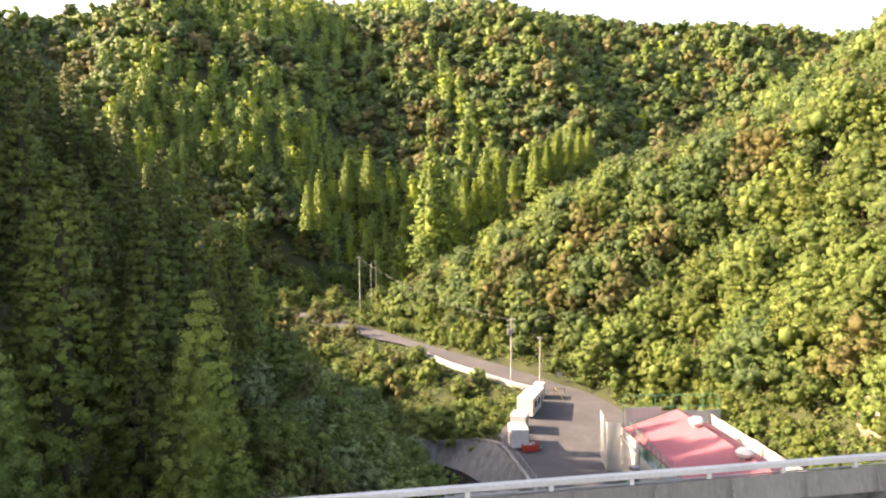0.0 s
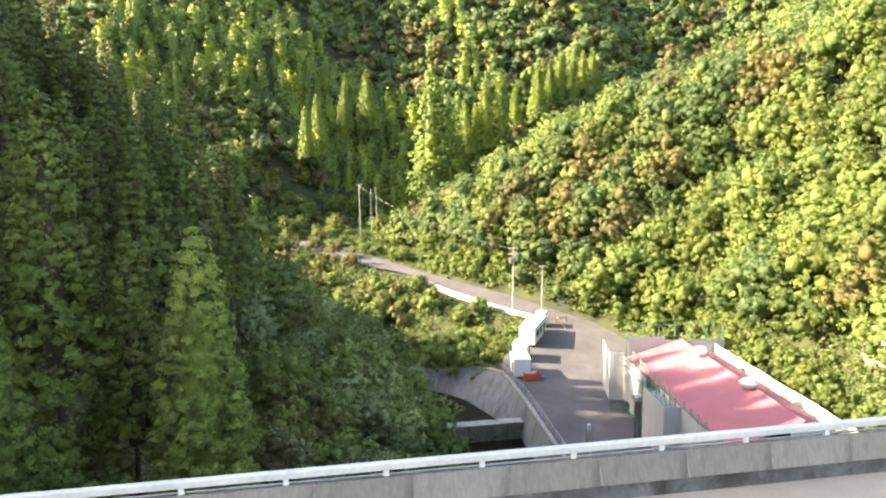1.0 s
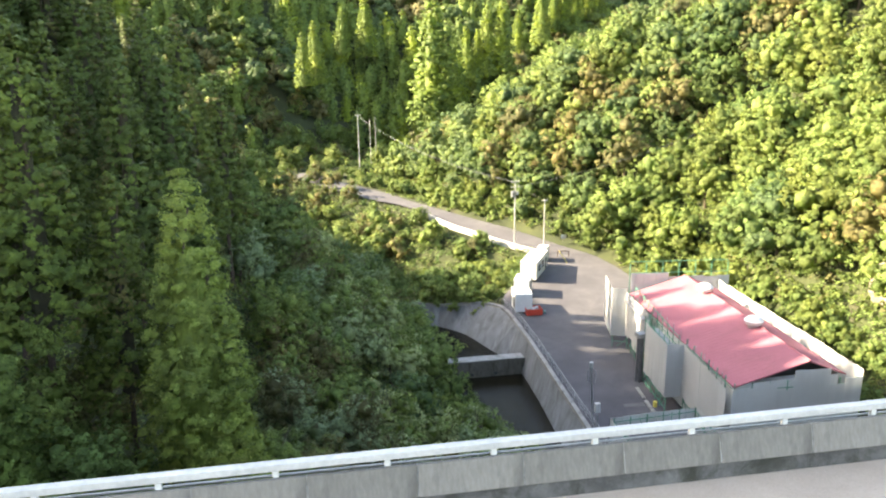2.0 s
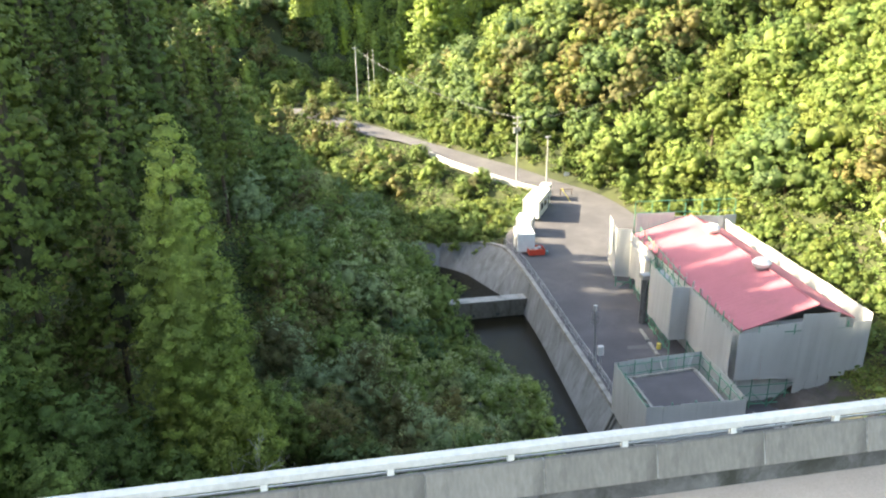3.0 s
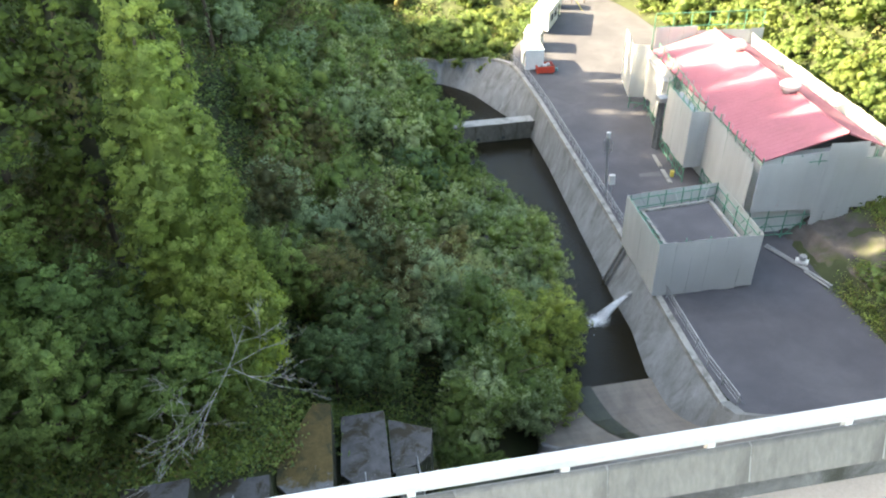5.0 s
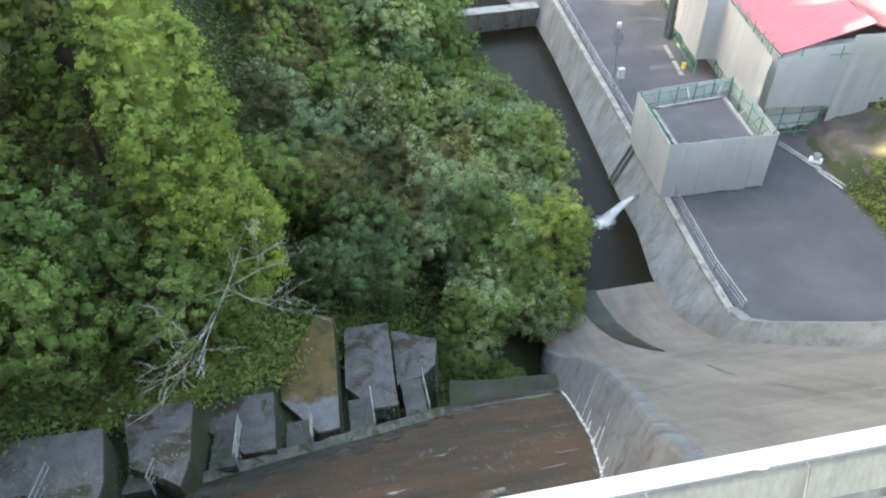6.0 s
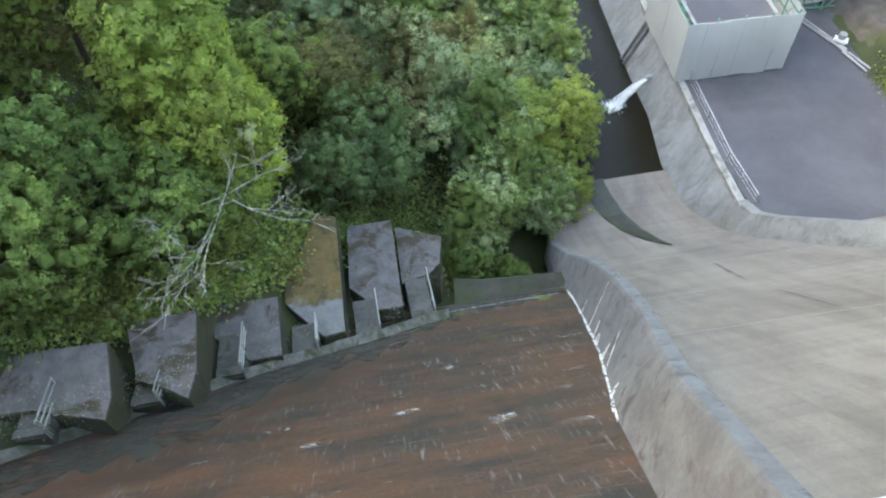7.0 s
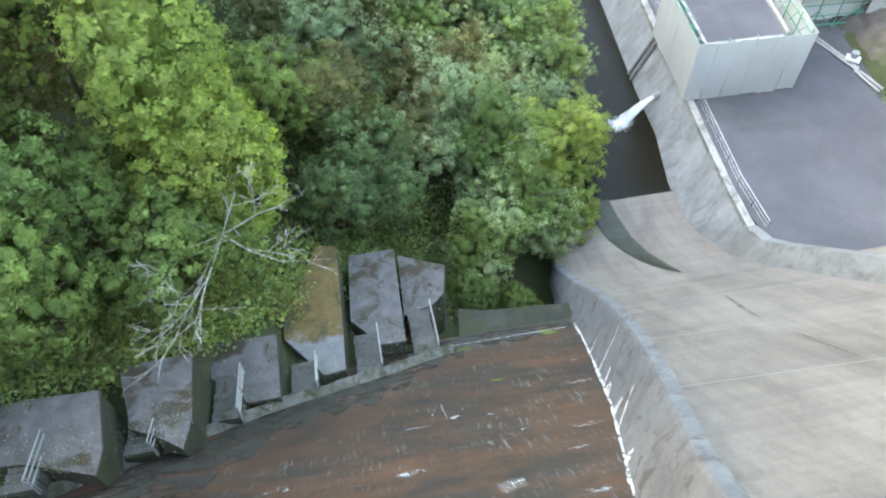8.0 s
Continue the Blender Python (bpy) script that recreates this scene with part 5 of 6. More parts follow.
def broad_lobes(r, R, H, n=9, base=0.28, size=(0.22, 0.42)):
    """Lobes of a spreading crown whose base is at z = 0 and top near H."""
    out = [(0, 0, H * 0.45, R * 0.5, 0.9)]
    for k in range(n):
        a, e = 2 * math.pi * (k * 0.618 + 0.12 * r.random()), r.random()
        rr = R * 0.72 * math.sqrt(1 - 0.8 * e) * r.uniform(0.7, 1.15)
        s = R * r.uniform(*size)
        out.append((rr * math.cos(a), rr * math.sin(a), H * (base + (0.8 - base) * e) + 0.12 * H * r.normal(), s, r.uniform(0.85, 1.15)))
    return out


def broad_tree(r, lobes, k, tr, per, leaf, core=0.8, heart=0.7, reach=(0.8, 1.08)):
    """A broadleaf crown: k tufts over the outside of its lobes. Returns vertices, triangles and normals."""
    L = np.asarray(lobes, float)
    w = L[:, 3] ** 2
    m = k * 4
    i = r.choice(len(L), m, p=w / w.sum())
    d = r.normal(size=(m, 3))
    d[:, 2] = d[:, 2] * 0.8 + 0.35
    d = unit(d)
    C = L[i, :3] + d * L[i, 3:4] * r.uniform(*reach, (m, 1)) * np.stack([np.ones(m), np.ones(m), L[i, 4]], 1)
    inside = np.zeros(m, bool)
    for x, y, z, q, sq in L:
        inside |= ((((C - (x, y, z)) / (q, q, q * sq)) ** 2).sum(1)) < 0.62
    keep = np.flatnonzero(~inside)[:k]
    C, d = C[keep], d[keep]
    mid = (L[:, :3] * w[:, None]).sum(0) / w.sum()
    OUT = unit(d * 0.7 + unit((C - mid) * (1, 1, 0.8)) * 0.6 + (0, 0, 0.2))
    S = tr * r.uniform(0.6, 1.35, len(C))
    return join([tufted(r, C, S, OUT, per, leaf, core, 0.8, 0.58), hearts(r, lobes, heart)])


def trunk_mesh(r, H, rad, bark, lean=0.02, limbs=4, limb_z=(0.35, 0.85), spread=0.3):
    bm = bmesh.new()
    pts = [Vector((lean * H * math.sin(k * 1.7) * k / 6, lean * H * math.cos(k * 1.3) * k / 6, H * k / 6 - 0.8)) for k in range(7)]
    for k in range(6):
        tube(bm, pts[k], pts[k + 1], rad * (1 - k / 7), 7, rad * (1 - (k + 1) / 7))
    for k in range(limbs):
        f = limb_z[0] + (limb_z[1] - limb_z[0]) * k / max(1, limbs - 1)
        p = pts[0].lerp(pts[6], f)
        a = k * 2.4 + r.random()
        q = p + Vector((math.cos(a) * H * spread, math.sin(a) * H * spread, H * spread * 0.7))
        tube(bm, p, q, rad * 0.4, 5, rad * 0.12)
    me = bpy.data.meshes.new("trunk")
    bm.to_mesh(me)
    bm.free()
    me.materials.append(bark)
    return me


KINDS = {}


def tree_kind(key, make, leaf_mats, H, rad, crown_base, variants=3, seed=1, limbs=4, spread=0.25, second=0.0, climb=0.0, twigs=0):
    """Shared crown and trunk meshes; second is the share of the second leaf material, in patches."""
    KINDS[key] = []
    for k in range(variants):
        r = np.random.default_rng(seed * 100 + k)
        v, f, nn = make(r)
        v = v + (0, 0, crown_base)
        c = v[f].mean(1)
        drift = np.sin(c[:, 0] * 1.3 + k) + np.sin(c[:, 1] * 1.1 + 2 * k) + np.sin(c[:, 2] * 0.9 + seed) + 0.7 * r.normal(size=len(f)) + climb * c[:, 2]
        idx = (drift > np.quantile(drift, 1 - second)).astype(int)
        # The last faces, the inner cone, take the shade-dark twig colour.
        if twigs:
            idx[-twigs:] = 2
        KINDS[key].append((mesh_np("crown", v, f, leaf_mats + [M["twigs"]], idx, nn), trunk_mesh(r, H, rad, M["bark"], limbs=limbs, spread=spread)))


def plant(key, name, label, group, x, y, s=1.0, z=None, variant=None, tall=1.0, category="tree"):
    r = random
    crown, trunk = KINDS[key][variant if variant is not None else r.randrange(len(KINDS[key]))]
    e = new(name)
    tagged(e, label, category, group)
    for n, me in (("trunk", trunk), ("crown", crown)):
        o = new(n, me)
        o.parent = e
    zz = float(ground_z(x, y)) if z is None else z
    e.matrix_basis = Matrix.LocRotScale((x, y, zz - 0.2), Euler((r.uniform(-0.04, 0.04), r.uniform(-0.04, 0.04), r.uniform(0, 6.28))), (s, s, s * tall))
    return e


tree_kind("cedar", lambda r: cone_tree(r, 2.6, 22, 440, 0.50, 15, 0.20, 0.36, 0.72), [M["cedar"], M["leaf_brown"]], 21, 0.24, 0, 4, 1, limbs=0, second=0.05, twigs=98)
tree_kind("vine_cedar", lambda r: cone_tree(r, 3.1, 22, 900, 0.50, 28, 0.15, 0.12, 0.58, 0.5), [M["near_cedar"], M["leaf_lime"]], 21, 0.28, 0, 2, 2, limbs=0, second=0.42, climb=0.22)
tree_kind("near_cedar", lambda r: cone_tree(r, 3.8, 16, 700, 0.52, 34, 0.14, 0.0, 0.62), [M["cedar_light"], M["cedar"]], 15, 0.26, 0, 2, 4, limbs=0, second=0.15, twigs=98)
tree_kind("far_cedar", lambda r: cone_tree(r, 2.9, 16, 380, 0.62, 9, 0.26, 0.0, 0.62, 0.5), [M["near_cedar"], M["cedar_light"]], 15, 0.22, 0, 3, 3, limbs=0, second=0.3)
for i, (key, mats, pl) in enumerate([("hill_dark", ["leaf_dark", "leaf_green"], 0.3), ("hill_green", ["leaf_green", "leaf_yellow"], 0.25), ("hill_yellow", ["leaf_yellow", "leaf_green"], 0.3), ("hill_brown", ["leaf_brown", "leaf_green"], 0.3)]):
    tree_kind(key, lambda r: broad_tree(r, broad_lobes(r, 4.8, 8.6, 12, 0.05, (0.30, 0.46)), 190, 0.52, 12, 0.25, 0.6, 0.55, (0.78, 1.08)), [M[q] for q in mats], 6, 0.2, 0.2, 3, 10 + i, second=pl)
    tree_kind(key.replace("hill", "shrub"), lambda r: broad_tree(r, broad_lobes(r, 4.4, 7.0, 8, 0.05), 34, 1.0, 17, 0.46, 0.55, 0.7), [M[q] for q in mats], 5, 0.2, 0.0, 2, 40 + i, second=pl)
for i, (key, mats, pl) in enumerate([("mid_dark", ["leaf_teal", "leaf_green"], 0.4), ("mid_green", ["leaf_green", "vine"], 0.3), ("mid_brown", ["leaf_brown", "leaf_green"], 0.45), ("mid_pale", ["leaf_pale", "vine"], 0.35)]):
    tree_kind(key, lambda r: broad_tree(r, broad_lobes(r, 3.7, 6.0, 16, 0.05), 250, 0.36, 15, 0.18, 0.5, 0.5, (0.65, 1.2)), [M[q] for q in mats], 7, 0.16, 1.2, 2, 30 + i, limbs=5, second=pl)
for i, (key, mats, pl) in enumerate([("near_dark", ["leaf_teal", "leaf_dark"], 0.4), ("near_green", ["vine", "leaf_green"], 0.4), ("near_yellow", ["leaf_lime", "vine"], 0.35), ("near_brown", ["leaf_brown", "leaf_green"], 0.3)]):
    tree_kind(key, lambda r: broad_tree(r, broad_lobes(r, 3.5, 6.0, 20, 0.1), 340, 0.38, 46, 0.12, 0.4, 0.4, (0.6, 1.25)), [M[q] for q in mats], 8, 0.14, 2.2, 2, 20 + i, limbs=8, spread=0.3, second=pl)
for i, (key, mats, pl) in enumerate([("near_pale", ["leaf_pale", "leaf_brown"], 0.3), ("near_soft", ["leaf_pale", "leaf_green"], 0.45)]):
    tree_kind(key, lambda r: broad_tree(r, broad_lobes(r, 3.5, 6.0, 22, 0.1), 430, 0.34, 32, 0.115, 0.5, 0.55, (0.65, 1.2)), [M[q] for q in mats], 8, 0.14, 2.2, 2, 26 + i, limbs=8, spread=0.3, second=pl)

# left bank cedars; some added to keep sun off yard and roof, several unseen
CEDAR = "tall dark green conical cedar on the steep bank"
VINED = "cedar overgrown with pale green creepers on the bank"
random.seed(4)
plant("vine_cedar", "cedar_tree", VINED, "cedars on the bank", -11.8, 24.3, 1.0, z=-19.5, variant=0)
plant("vine_cedar", "cedar_tree", VINED, "cedars on the bank", -20.3, 19.5, 0.9, z=-17.5, variant=1)
plant("near_cedar", "cedar_tree", "bushy yellow-green cedar at the forest edge", "cedars on the bank", -12.2, 27.3, 0.9, z=-20.5)
for x, y, s in [(-31.7, 61.6, 1.14), (-34.1, 79.4, 1.05), (-29.9, 87.4, 0.92), (-19.5, 27.0, 1.06), (-23.4, 78.8, 0.99), (-31.4, 82.6, 0.85), (-20.0, 48.4, 0.97), (-15.9, 46.6, 1.09), (-21.9, 39.7, 0.93), (-13.9, 61.4, 0.97), (-16.0, 27.4, 0.85), (-29.9, 49.9, 1.1), (-18.1, 71.7, 1.1), (-25.4, 38.6, 1.0), (-17.0, 36.6, 1.02), (-24.0, 54.2, 0.81), (-22.4, 31.5, 0.81), (-28, 30, 1.1), (-34, 36, 1.1), (-35, 48, 1.05), (-41, 45, 0.8), (-41, 57, 0.78), (-25, 62, 1.0), (-48, 66, 0.7), (-39, 70, 0.93), (-30, 73, 0.97), (-22, 70, 0.9), (-46, 78, 0.9), (-15.5, 55, 0.9), (-57, 74, 0.86), (-38, 25, 0.8), (-31.5, 67, 1.08), (-27, 69.5, 1.03), (-36, 73, 1.03), (-50.0, 71.0, 0.82), (-44.0, 71.0, 0.9), (-56.0, 83.0, 0.88), (-24, 84, 0.7), (-25, 90, 0.72), (-21, 92, 0.6), (-28, 95, 0.72), (-24, 97, 0.62), (-44, 86, 0.75), (-32, 92, 0.84), (-37, 41, 1.25), (-43, 39, 1.2), (-46, 50, 1.2), (-37.5, 53, 1.15), (-42, 61, 1.15), (-51, 58, 1.2), (-36, 31, 1.2), (-28, 64, 1.07), (-24.5, 66.5, 1.01), (-33.5, 75.5, 1.02), (-30.5, 70.5, 1.05), (-29, 75, 0.95), (-44, 77, 0.92), (-39, 70, 0.95), (-48, 66, 0.75), (-57, 66, 0.85), (-41, 66, 0.85)]:
    plant("cedar", "cedar_tree", CEDAR, "cedars on the bank", x, y, s)

# cedars in the middle of the valley
for x, y, z, h in [(30.9, 209.8, -13.7, 38.4), (35.1, 209, -13.8, 28), (44.6, 225, -2, 17), (51.6, 226, 0, 21), (55.9, 226, 1, 22.5), (71.8, 236, 9.5, 19), (77, 239, 13, 15), (85.2, 241, 15, 16.5), (94.1, 245, 18, 15.5), (62.7, 233, 6, 14), (6, 236, 6.5, 15.5), (14.1, 241, 6, 19.5), (-2.4, 211.5, -1, 17), (-6.1, 207.5, -1.7, 14.5), (80.5, 240, 14, 17), (90, 243, 17, 15), (48, 226, -1, 15), (39.5, 213, -12, 20)]:
    plant("far_cedar", "cedar_tree", "sunlit yellow-green conical cedar in the valley", "cedars in the valley", x, y, h / 16, z=z)

# right hillside
random.seed(11)
HL = {"hill_dark": "dark green broadleaf tree on the sunny hillside", "hill_green": "green broadleaf tree on the sunny hillside", "hill_yellow": "yellow-green broadleaf tree on the sunny hillside", "hill_brown": "olive-brown broadleaf tree on the sunny hillside"}
count = 0
spots = []
for yy in np.arange(34, 236, 4.7):
    for xx in np.arange(4, 230, 4.8):
        x, y = xx + random.uniform(-2.2, 2.2), yy + random.uniform(-2.2, 2.2)
        edge = float(np.interp(y, [30, 44, 47, 86, 94], [46, 50, 56, 54, 49])) if y < 94 else float(road_right(y)) + 4 + max(0, y - 135) * 0.3
        if x < edge or (x + 6) / (y + 16) > 0.98 or (y > 196 and x < 60):
            continue
        spots.append((x, y))
random.shuffle(spots)
spots.sort(key=lambda p: math.hypot(p[0] + 5, p[1] + 10))
for x, y in spots[:300]:
    n = noise.noise((x * 0.06, y * 0.06, 3)) + 0.1 * noise.noise((x * 0.3, y * 0.3, 5))
    n += 0.25 if x > 50 and y < 105 else -0.1
    key = "hill_yellow" if n > 0.3 else "hill_brown" if n < -0.3 else "hill_green" if n > -0.02 else "hill_dark"
    if random.random() < 0.2:
        key = random.choice(list(HL))
    plant(key, "hillside_tree", HL[key], "trees on the hillside", x, y, random.uniform(0.8, 1.3))

for x, y, s in [(4.5, 137, 0.6), (8, 133, 0.55), (1, 141, 0.65), (6, 143, 0.55), (-2, 147, 0.65), (2.5, 150, 0.55), (-5, 152, 0.7), (-1, 158, 0.6), (-8, 158, 0.7), (-5, 165, 0.6), (11.5, 129, 0.45), (-12, 168, 0.7), (-4, 172, 0.6), (-18, 176, 0.8), (-9, 180, 0.7), (0, 182, 0.7), (-22, 186, 0.9), (-13, 190, 0.8), (-4, 191, 0.8), (5, 190, 0.7), (-28, 195, 0.9), (-18, 200, 0.9), (-8, 201, 0.9), (3, 200, 0.9), (12, 197, 0.8), (14, 205, 0.9), (-30, 182, 0.8)]:
    key = random.choice(["hill_green", "hill_brown", "hill_yellow"])
    plant(key, "roadside_tree", "bushy broadleaf tree on the bank below the road", "trees below the road", x, y, s)

for k in range(90):
    x, y = random.uniform(-36, 6), random.uniform(150, 214)
    if x > float(road_left(min(y, 175))) - 3 + max(0, y - 175) * 0.9 or x < -20 - (y - 150) * 0.3:
        continue
    key = random.choice(["hill_green", "hill_yellow", "hill_yellow", "hill_brown"])
    plant(key, "roadside_tree", "bushy broadleaf tree on the bank below the road", "trees below the road", x, y, random.uniform(0.45, 0.75))

# near bank trees
NL = {"near_dark": "blue-green leafy tree on the river bank", "near_green": "green leafy tree on the river bank", "near_yellow": "yellow-green leafy tree leaning over the river", "near_brown": "leafy tree with browning leaves on the bank", "near_pale": "pale grey-green feathery tree on the bank", "near_soft": "soft pale green leafy tree beside the terraces", "mid_pale": "pale grey-green tree on the bank", "mid_dark": "dark green leafy tree on the river bank", "mid_green": "green leafy tree on the river bank", "mid_brown": "leafy tree with browning leaves on the bank"}
random.seed(21)
for key, x, y, s in [("near_yellow", 10.4, 36.6, 1.05), ("near_yellow", 9.0, 32.6, 0.75), ("near_soft", 7.2, 30.5, 0.8), ("near_soft", 5.0, 30.4, 1.15), ("near_soft", 2.2, 27.2, 0.85), ("near_yellow", 6.6, 34.6, 1.15), ("near_soft", 3.4, 34.0, 1.15), ("near_dark", -4.2, 30.5, 1.0), ("near_dark", -6.2, 27.6, 0.8), ("near_brown", -5.6, 34.2, 0.95), ("near_green", -11.6, 21.6, 0.72), ("near_green", -13.5, 19.8, 0.9), ("near_dark", -13.4, 23.0, 0.7), ("near_green", -17, 17.6, 0.85), ("near_green", -16.4, 21.0, 0.9), ("near_green", -20.5, 24, 0.95), ("near_brown", -18.3, 27, 0.85), ("near_pale", 0.2, 37, 1.05), ("near_pale", -1.6, 33.5, 0.9), ("near_pale", 7.2, 39.5, 0.9), ("near_pale", 3.6, 42, 0.95), ("near_pale", -4, 39.5, 1.0), ("near_green", -9, 33, 0.85), ("near_pale", -8.5, 39, 0.95), ("near_brown", -23.5, 20, 0.9), ("near_green", -25, 16, 0.9), ("near_dark", -22, 14.5, 0.8), ("near_green", 1.0, 24.6, 0.5), ("near_green", 3.6, 24.2, 0.45)]:
    plant(key, "bank_tree", NL[key], "trees on the bank", x, y, s)
for yy in np.arange(44, 96, 5.0):
    for xx in np.arange(-24, 9.5, 5.0):
        x, y = xx + random.uniform(-1.6, 1.6), yy + random.uniform(-1.6, 1.6)
        if x > 6.8 or (x < -14 and y < 70):
            continue
        key = random.choice(["mid_dark", "mid_green", "mid_green", "mid_brown", "mid_pale", "mid_pale"])
        plant(key, "bank_tree", NL[key], "trees on the bank", x, y, random.uniform(0.75, 1.15))
for x, y, s, key in [(9.4, 42, 0.85, "mid_pale"), (9.6, 47, 0.95, "mid_pale"), (9.8, 52, 0.95, "mid_pale"), (9.8, 57, 0.9, "mid_pale"), (9.6, 62, 0.8, "mid_green"), (12.6, 45, 0.75, "mid_pale"), (12.8, 49, 0.8, "mid_pale"), (13, 53, 0.72, "mid_pale"), (12.4, 57, 0.6, "mid_pale"), (8.8, 67, 0.8, "mid_green"), (8.6, 72, 0.7, "mid_green"), (7.0, 46, 0.9, "mid_green"), (7.4, 55, 0.95, "mid_pale"), (8.4, 77.5, 0.8, "mid_green"), (8.0, 83, 0.8, "mid_green"), (8.2, 88.5, 0.8, "mid_green")]:
    plant(key, "bank_tree", "grey-green leafy tree hanging over the water", "trees on the bank", x, y, s, z=-34.6)
# sunlit scrub between river and road
SL = {"shrub_green": "green shrub on the sunny bank below the road", "shrub_yellow": "yellow-green shrub on the sunny bank below the road", "shrub_brown": "browning shrub on the sunny bank below the road"}
for k in range(520):
    y = random.uniform(94, 214)
    x = random.uniform(-48, 26)
    lim = float(road_left(y)) - 2 + max(0, y - 175) * 0.8
    low = float(np.interp(y, [94, 125, 160, 214], [-18, -22, -34, -42]))
    if x > lim or x < low or random.random() < 0.3:
        continue
    key = random.choice(["shrub_green", "shrub_yellow", "shrub_yellow", "shrub_brown", "shrub_green"])
    plant(key, "shrub", SL[key], "shrubs below the road", x, y, random.uniform(0.35, 0.75), category="shrub")
for x, y, s in [(15.6, 94.8, 0.46), (17.4, 93.4, 0.42), (13.6, 96.4, 0.5), (19.0, 91.6, 0.3), (11.5, 97.6, 0.5), (17.5, 97.5, 0.5), (20.5, 95, 0.4), (12.5, 99.5, 0.5), (15.5, 101, 0.55), (19.5, 99.5, 0.5), (22.5, 98.5, 0.4), (23, 103, 0.5), (19, 104.5, 0.55), (26.3, 104, 0.4), (27.5, 108, 0.4), (23.5, 108, 0.45)]:
    plant("shrub_green" if x < 20 else "shrub_yellow", "shrub", "leafy green shrub above the curved river wall", "shrubs below the road", x, y, s, z=max(float(ground_z(x, y)), -30.6), category="shrub")
RL = {"shrub_green": "green shrub at the foot of the hillside", "shrub_yellow": "yellow-green shrub at the foot of the hillside"}
for k in range(190):
    y = random.uniform(47, 172)
    e0 = float(road_right(y)) + 0.6
    key = random.choice(list(RL))
    plant(key, "shrub", RL[key], "shrubs at the foot of the hillside", e0 + random.uniform(1.4, 7.0), y, random.uniform(0.24, 0.5), category="shrub")

# fallen bleached tree over the terraces
random.seed(14)
bm = bmesh.new()


def limb(p, d, l, r, depth):
    q = p + d * l
    tube(bm, p, q, max(r, 0.007), 5, max(r * 0.6, 0.006))
    if depth:
        for k in range(random.choice((2, 2, 3))):
            nd = (d + Vector((random.gauss(0, 0.42), random.gauss(0, 0.42), random.gauss(0, 0.28)))).normalized()
            limb(p.lerp(q, random.uniform(0.35, 1)), nd, l * random.uniform(0.55, 0.85), r * 0.6, depth - 1)


limb(Vector((-10.2, 22.6, -20.5)), Vector((0.0, -0.35, 0.93)).normalized(), 4.8, 0.045, 1)
for d, l in (((-0.7, -0.5, 0.3), 2.9), ((0.5, -0.6, 0.2), 2.0), ((-0.2, -0.9, 0.1), 2.9), ((0.3, 0.5, 0.4), 1.9), ((-0.8, 0.3, 0.4), 2.6), ((-0.5, -0.8, -0.3), 2.9), ((0.7, 0.2, 0.2), 1.8)):
    limb(Vector((-10.6, 20.4, -15.6)), Vector(d).normalized(), l, 0.026, 4)
tagged(part("dead_tree", bm, M["dead_wood"]), "leafless bleached tree with bare forked twigs", "dead tree")


# undergrowth, one mass each
def cover(name, label, spots, leaf, per, mats, probs, size=0.55, seed=1, lift=0.0, level=None):
    r = np.random.default_rng(seed)
    P = np.asarray(spots, float)
    z = ground_z(P[:, 0], P[:, 1]) + lift if level is None else np.asarray(level) + lift
    n = len(P) * per
    c = np.repeat(np.column_stack([P, z]), per, 0)
    rise = np.repeat(r.uniform(0.4, 1.5, len(P)), per)
    d = r.normal(size=(n, 3)) * (size, size, size * 0.55)
    d[:, 2] = np.abs(d[:, 2]) * rise
    p = c + d
    nrm = r.normal(size=(n, 3)) * 0.6 + (0, 0, 1.0) + d * 0.4
    nrm /= np.linalg.norm(nrm, axis=1)[:, None]
    a = np.cross(nrm, r.normal(size=(n, 3)))
    a /= np.linalg.norm(a, axis=1)[:, None] + 1e-9
    b_ = np.cross(nrm, a)
    s = leaf * r.uniform(0.5, 1.5, (n, 1))
    tri = np.stack([p + a * s * 0.7, p - a * s * 0.35 + b_ * s * 0.42, p - a * s * 0.35 - b_ * s * 0.42], 1).reshape(-1, 3)
    idx = np.repeat(r.choice(len(mats), len(P), p=probs), per)
    me = mesh_np(name, tri, np.arange(3 * n).reshape(-1, 3), [M[q] for q in mats], idx)
    return tagged(new(name, me), label, "undergrowth", kind="stuff")


r = np.random.default_rng(50)
pts = np.column_stack([r.uniform(4, 75, 17000), r.uniform(22, 190, 17000)])
edge = road_right(pts[:, 1]) + np.interp(pts[:, 1], [22, 44, 46], [0.9, 1.4, 2.0])
w = pts[:, 0] - edge
pts = pts[(w > 0.3) & (w < 24) & ~((pts[:, 1] > 36) & (pts[:, 1] < 46) & (pts[:, 0] < 41))]
cover("hillside_creepers", "bright green creepers and grass covering the cut slope", pts, 0.46, 22, ["leaf_yellow", "leaf_green", "leaf_brown"], [0.5, 0.38, 0.12], 0.65, 51)
pts = np.column_stack([r.uniform(-28, 9.5, 5600), r.uniform(15, 95, 5600)])
xlim = np.interp(pts[:, 1], [15, 25, 40, 95], [-2, 3.2, 7.6, 10.8])
pts = pts[(pts[:, 0] < xlim) & ~((pts[:, 0] > -20) & (pts[:, 1] < 17 + (pts[:, 0] + 16) * 0.62))]
cover("bank_undergrowth", "tangled green undergrowth on the shaded bank", pts, 0.26, 20, ["leaf_dark", "leaf_green", "leaf_teal", "leaf_brown"], [0.4, 0.35, 0.15, 0.1], 0.6, 52)
pts = np.column_stack([r.uniform(-40, 33, 9000), r.uniform(88, 190, 9000)])
lim = road_left(pts[:, 1]) - 0.6
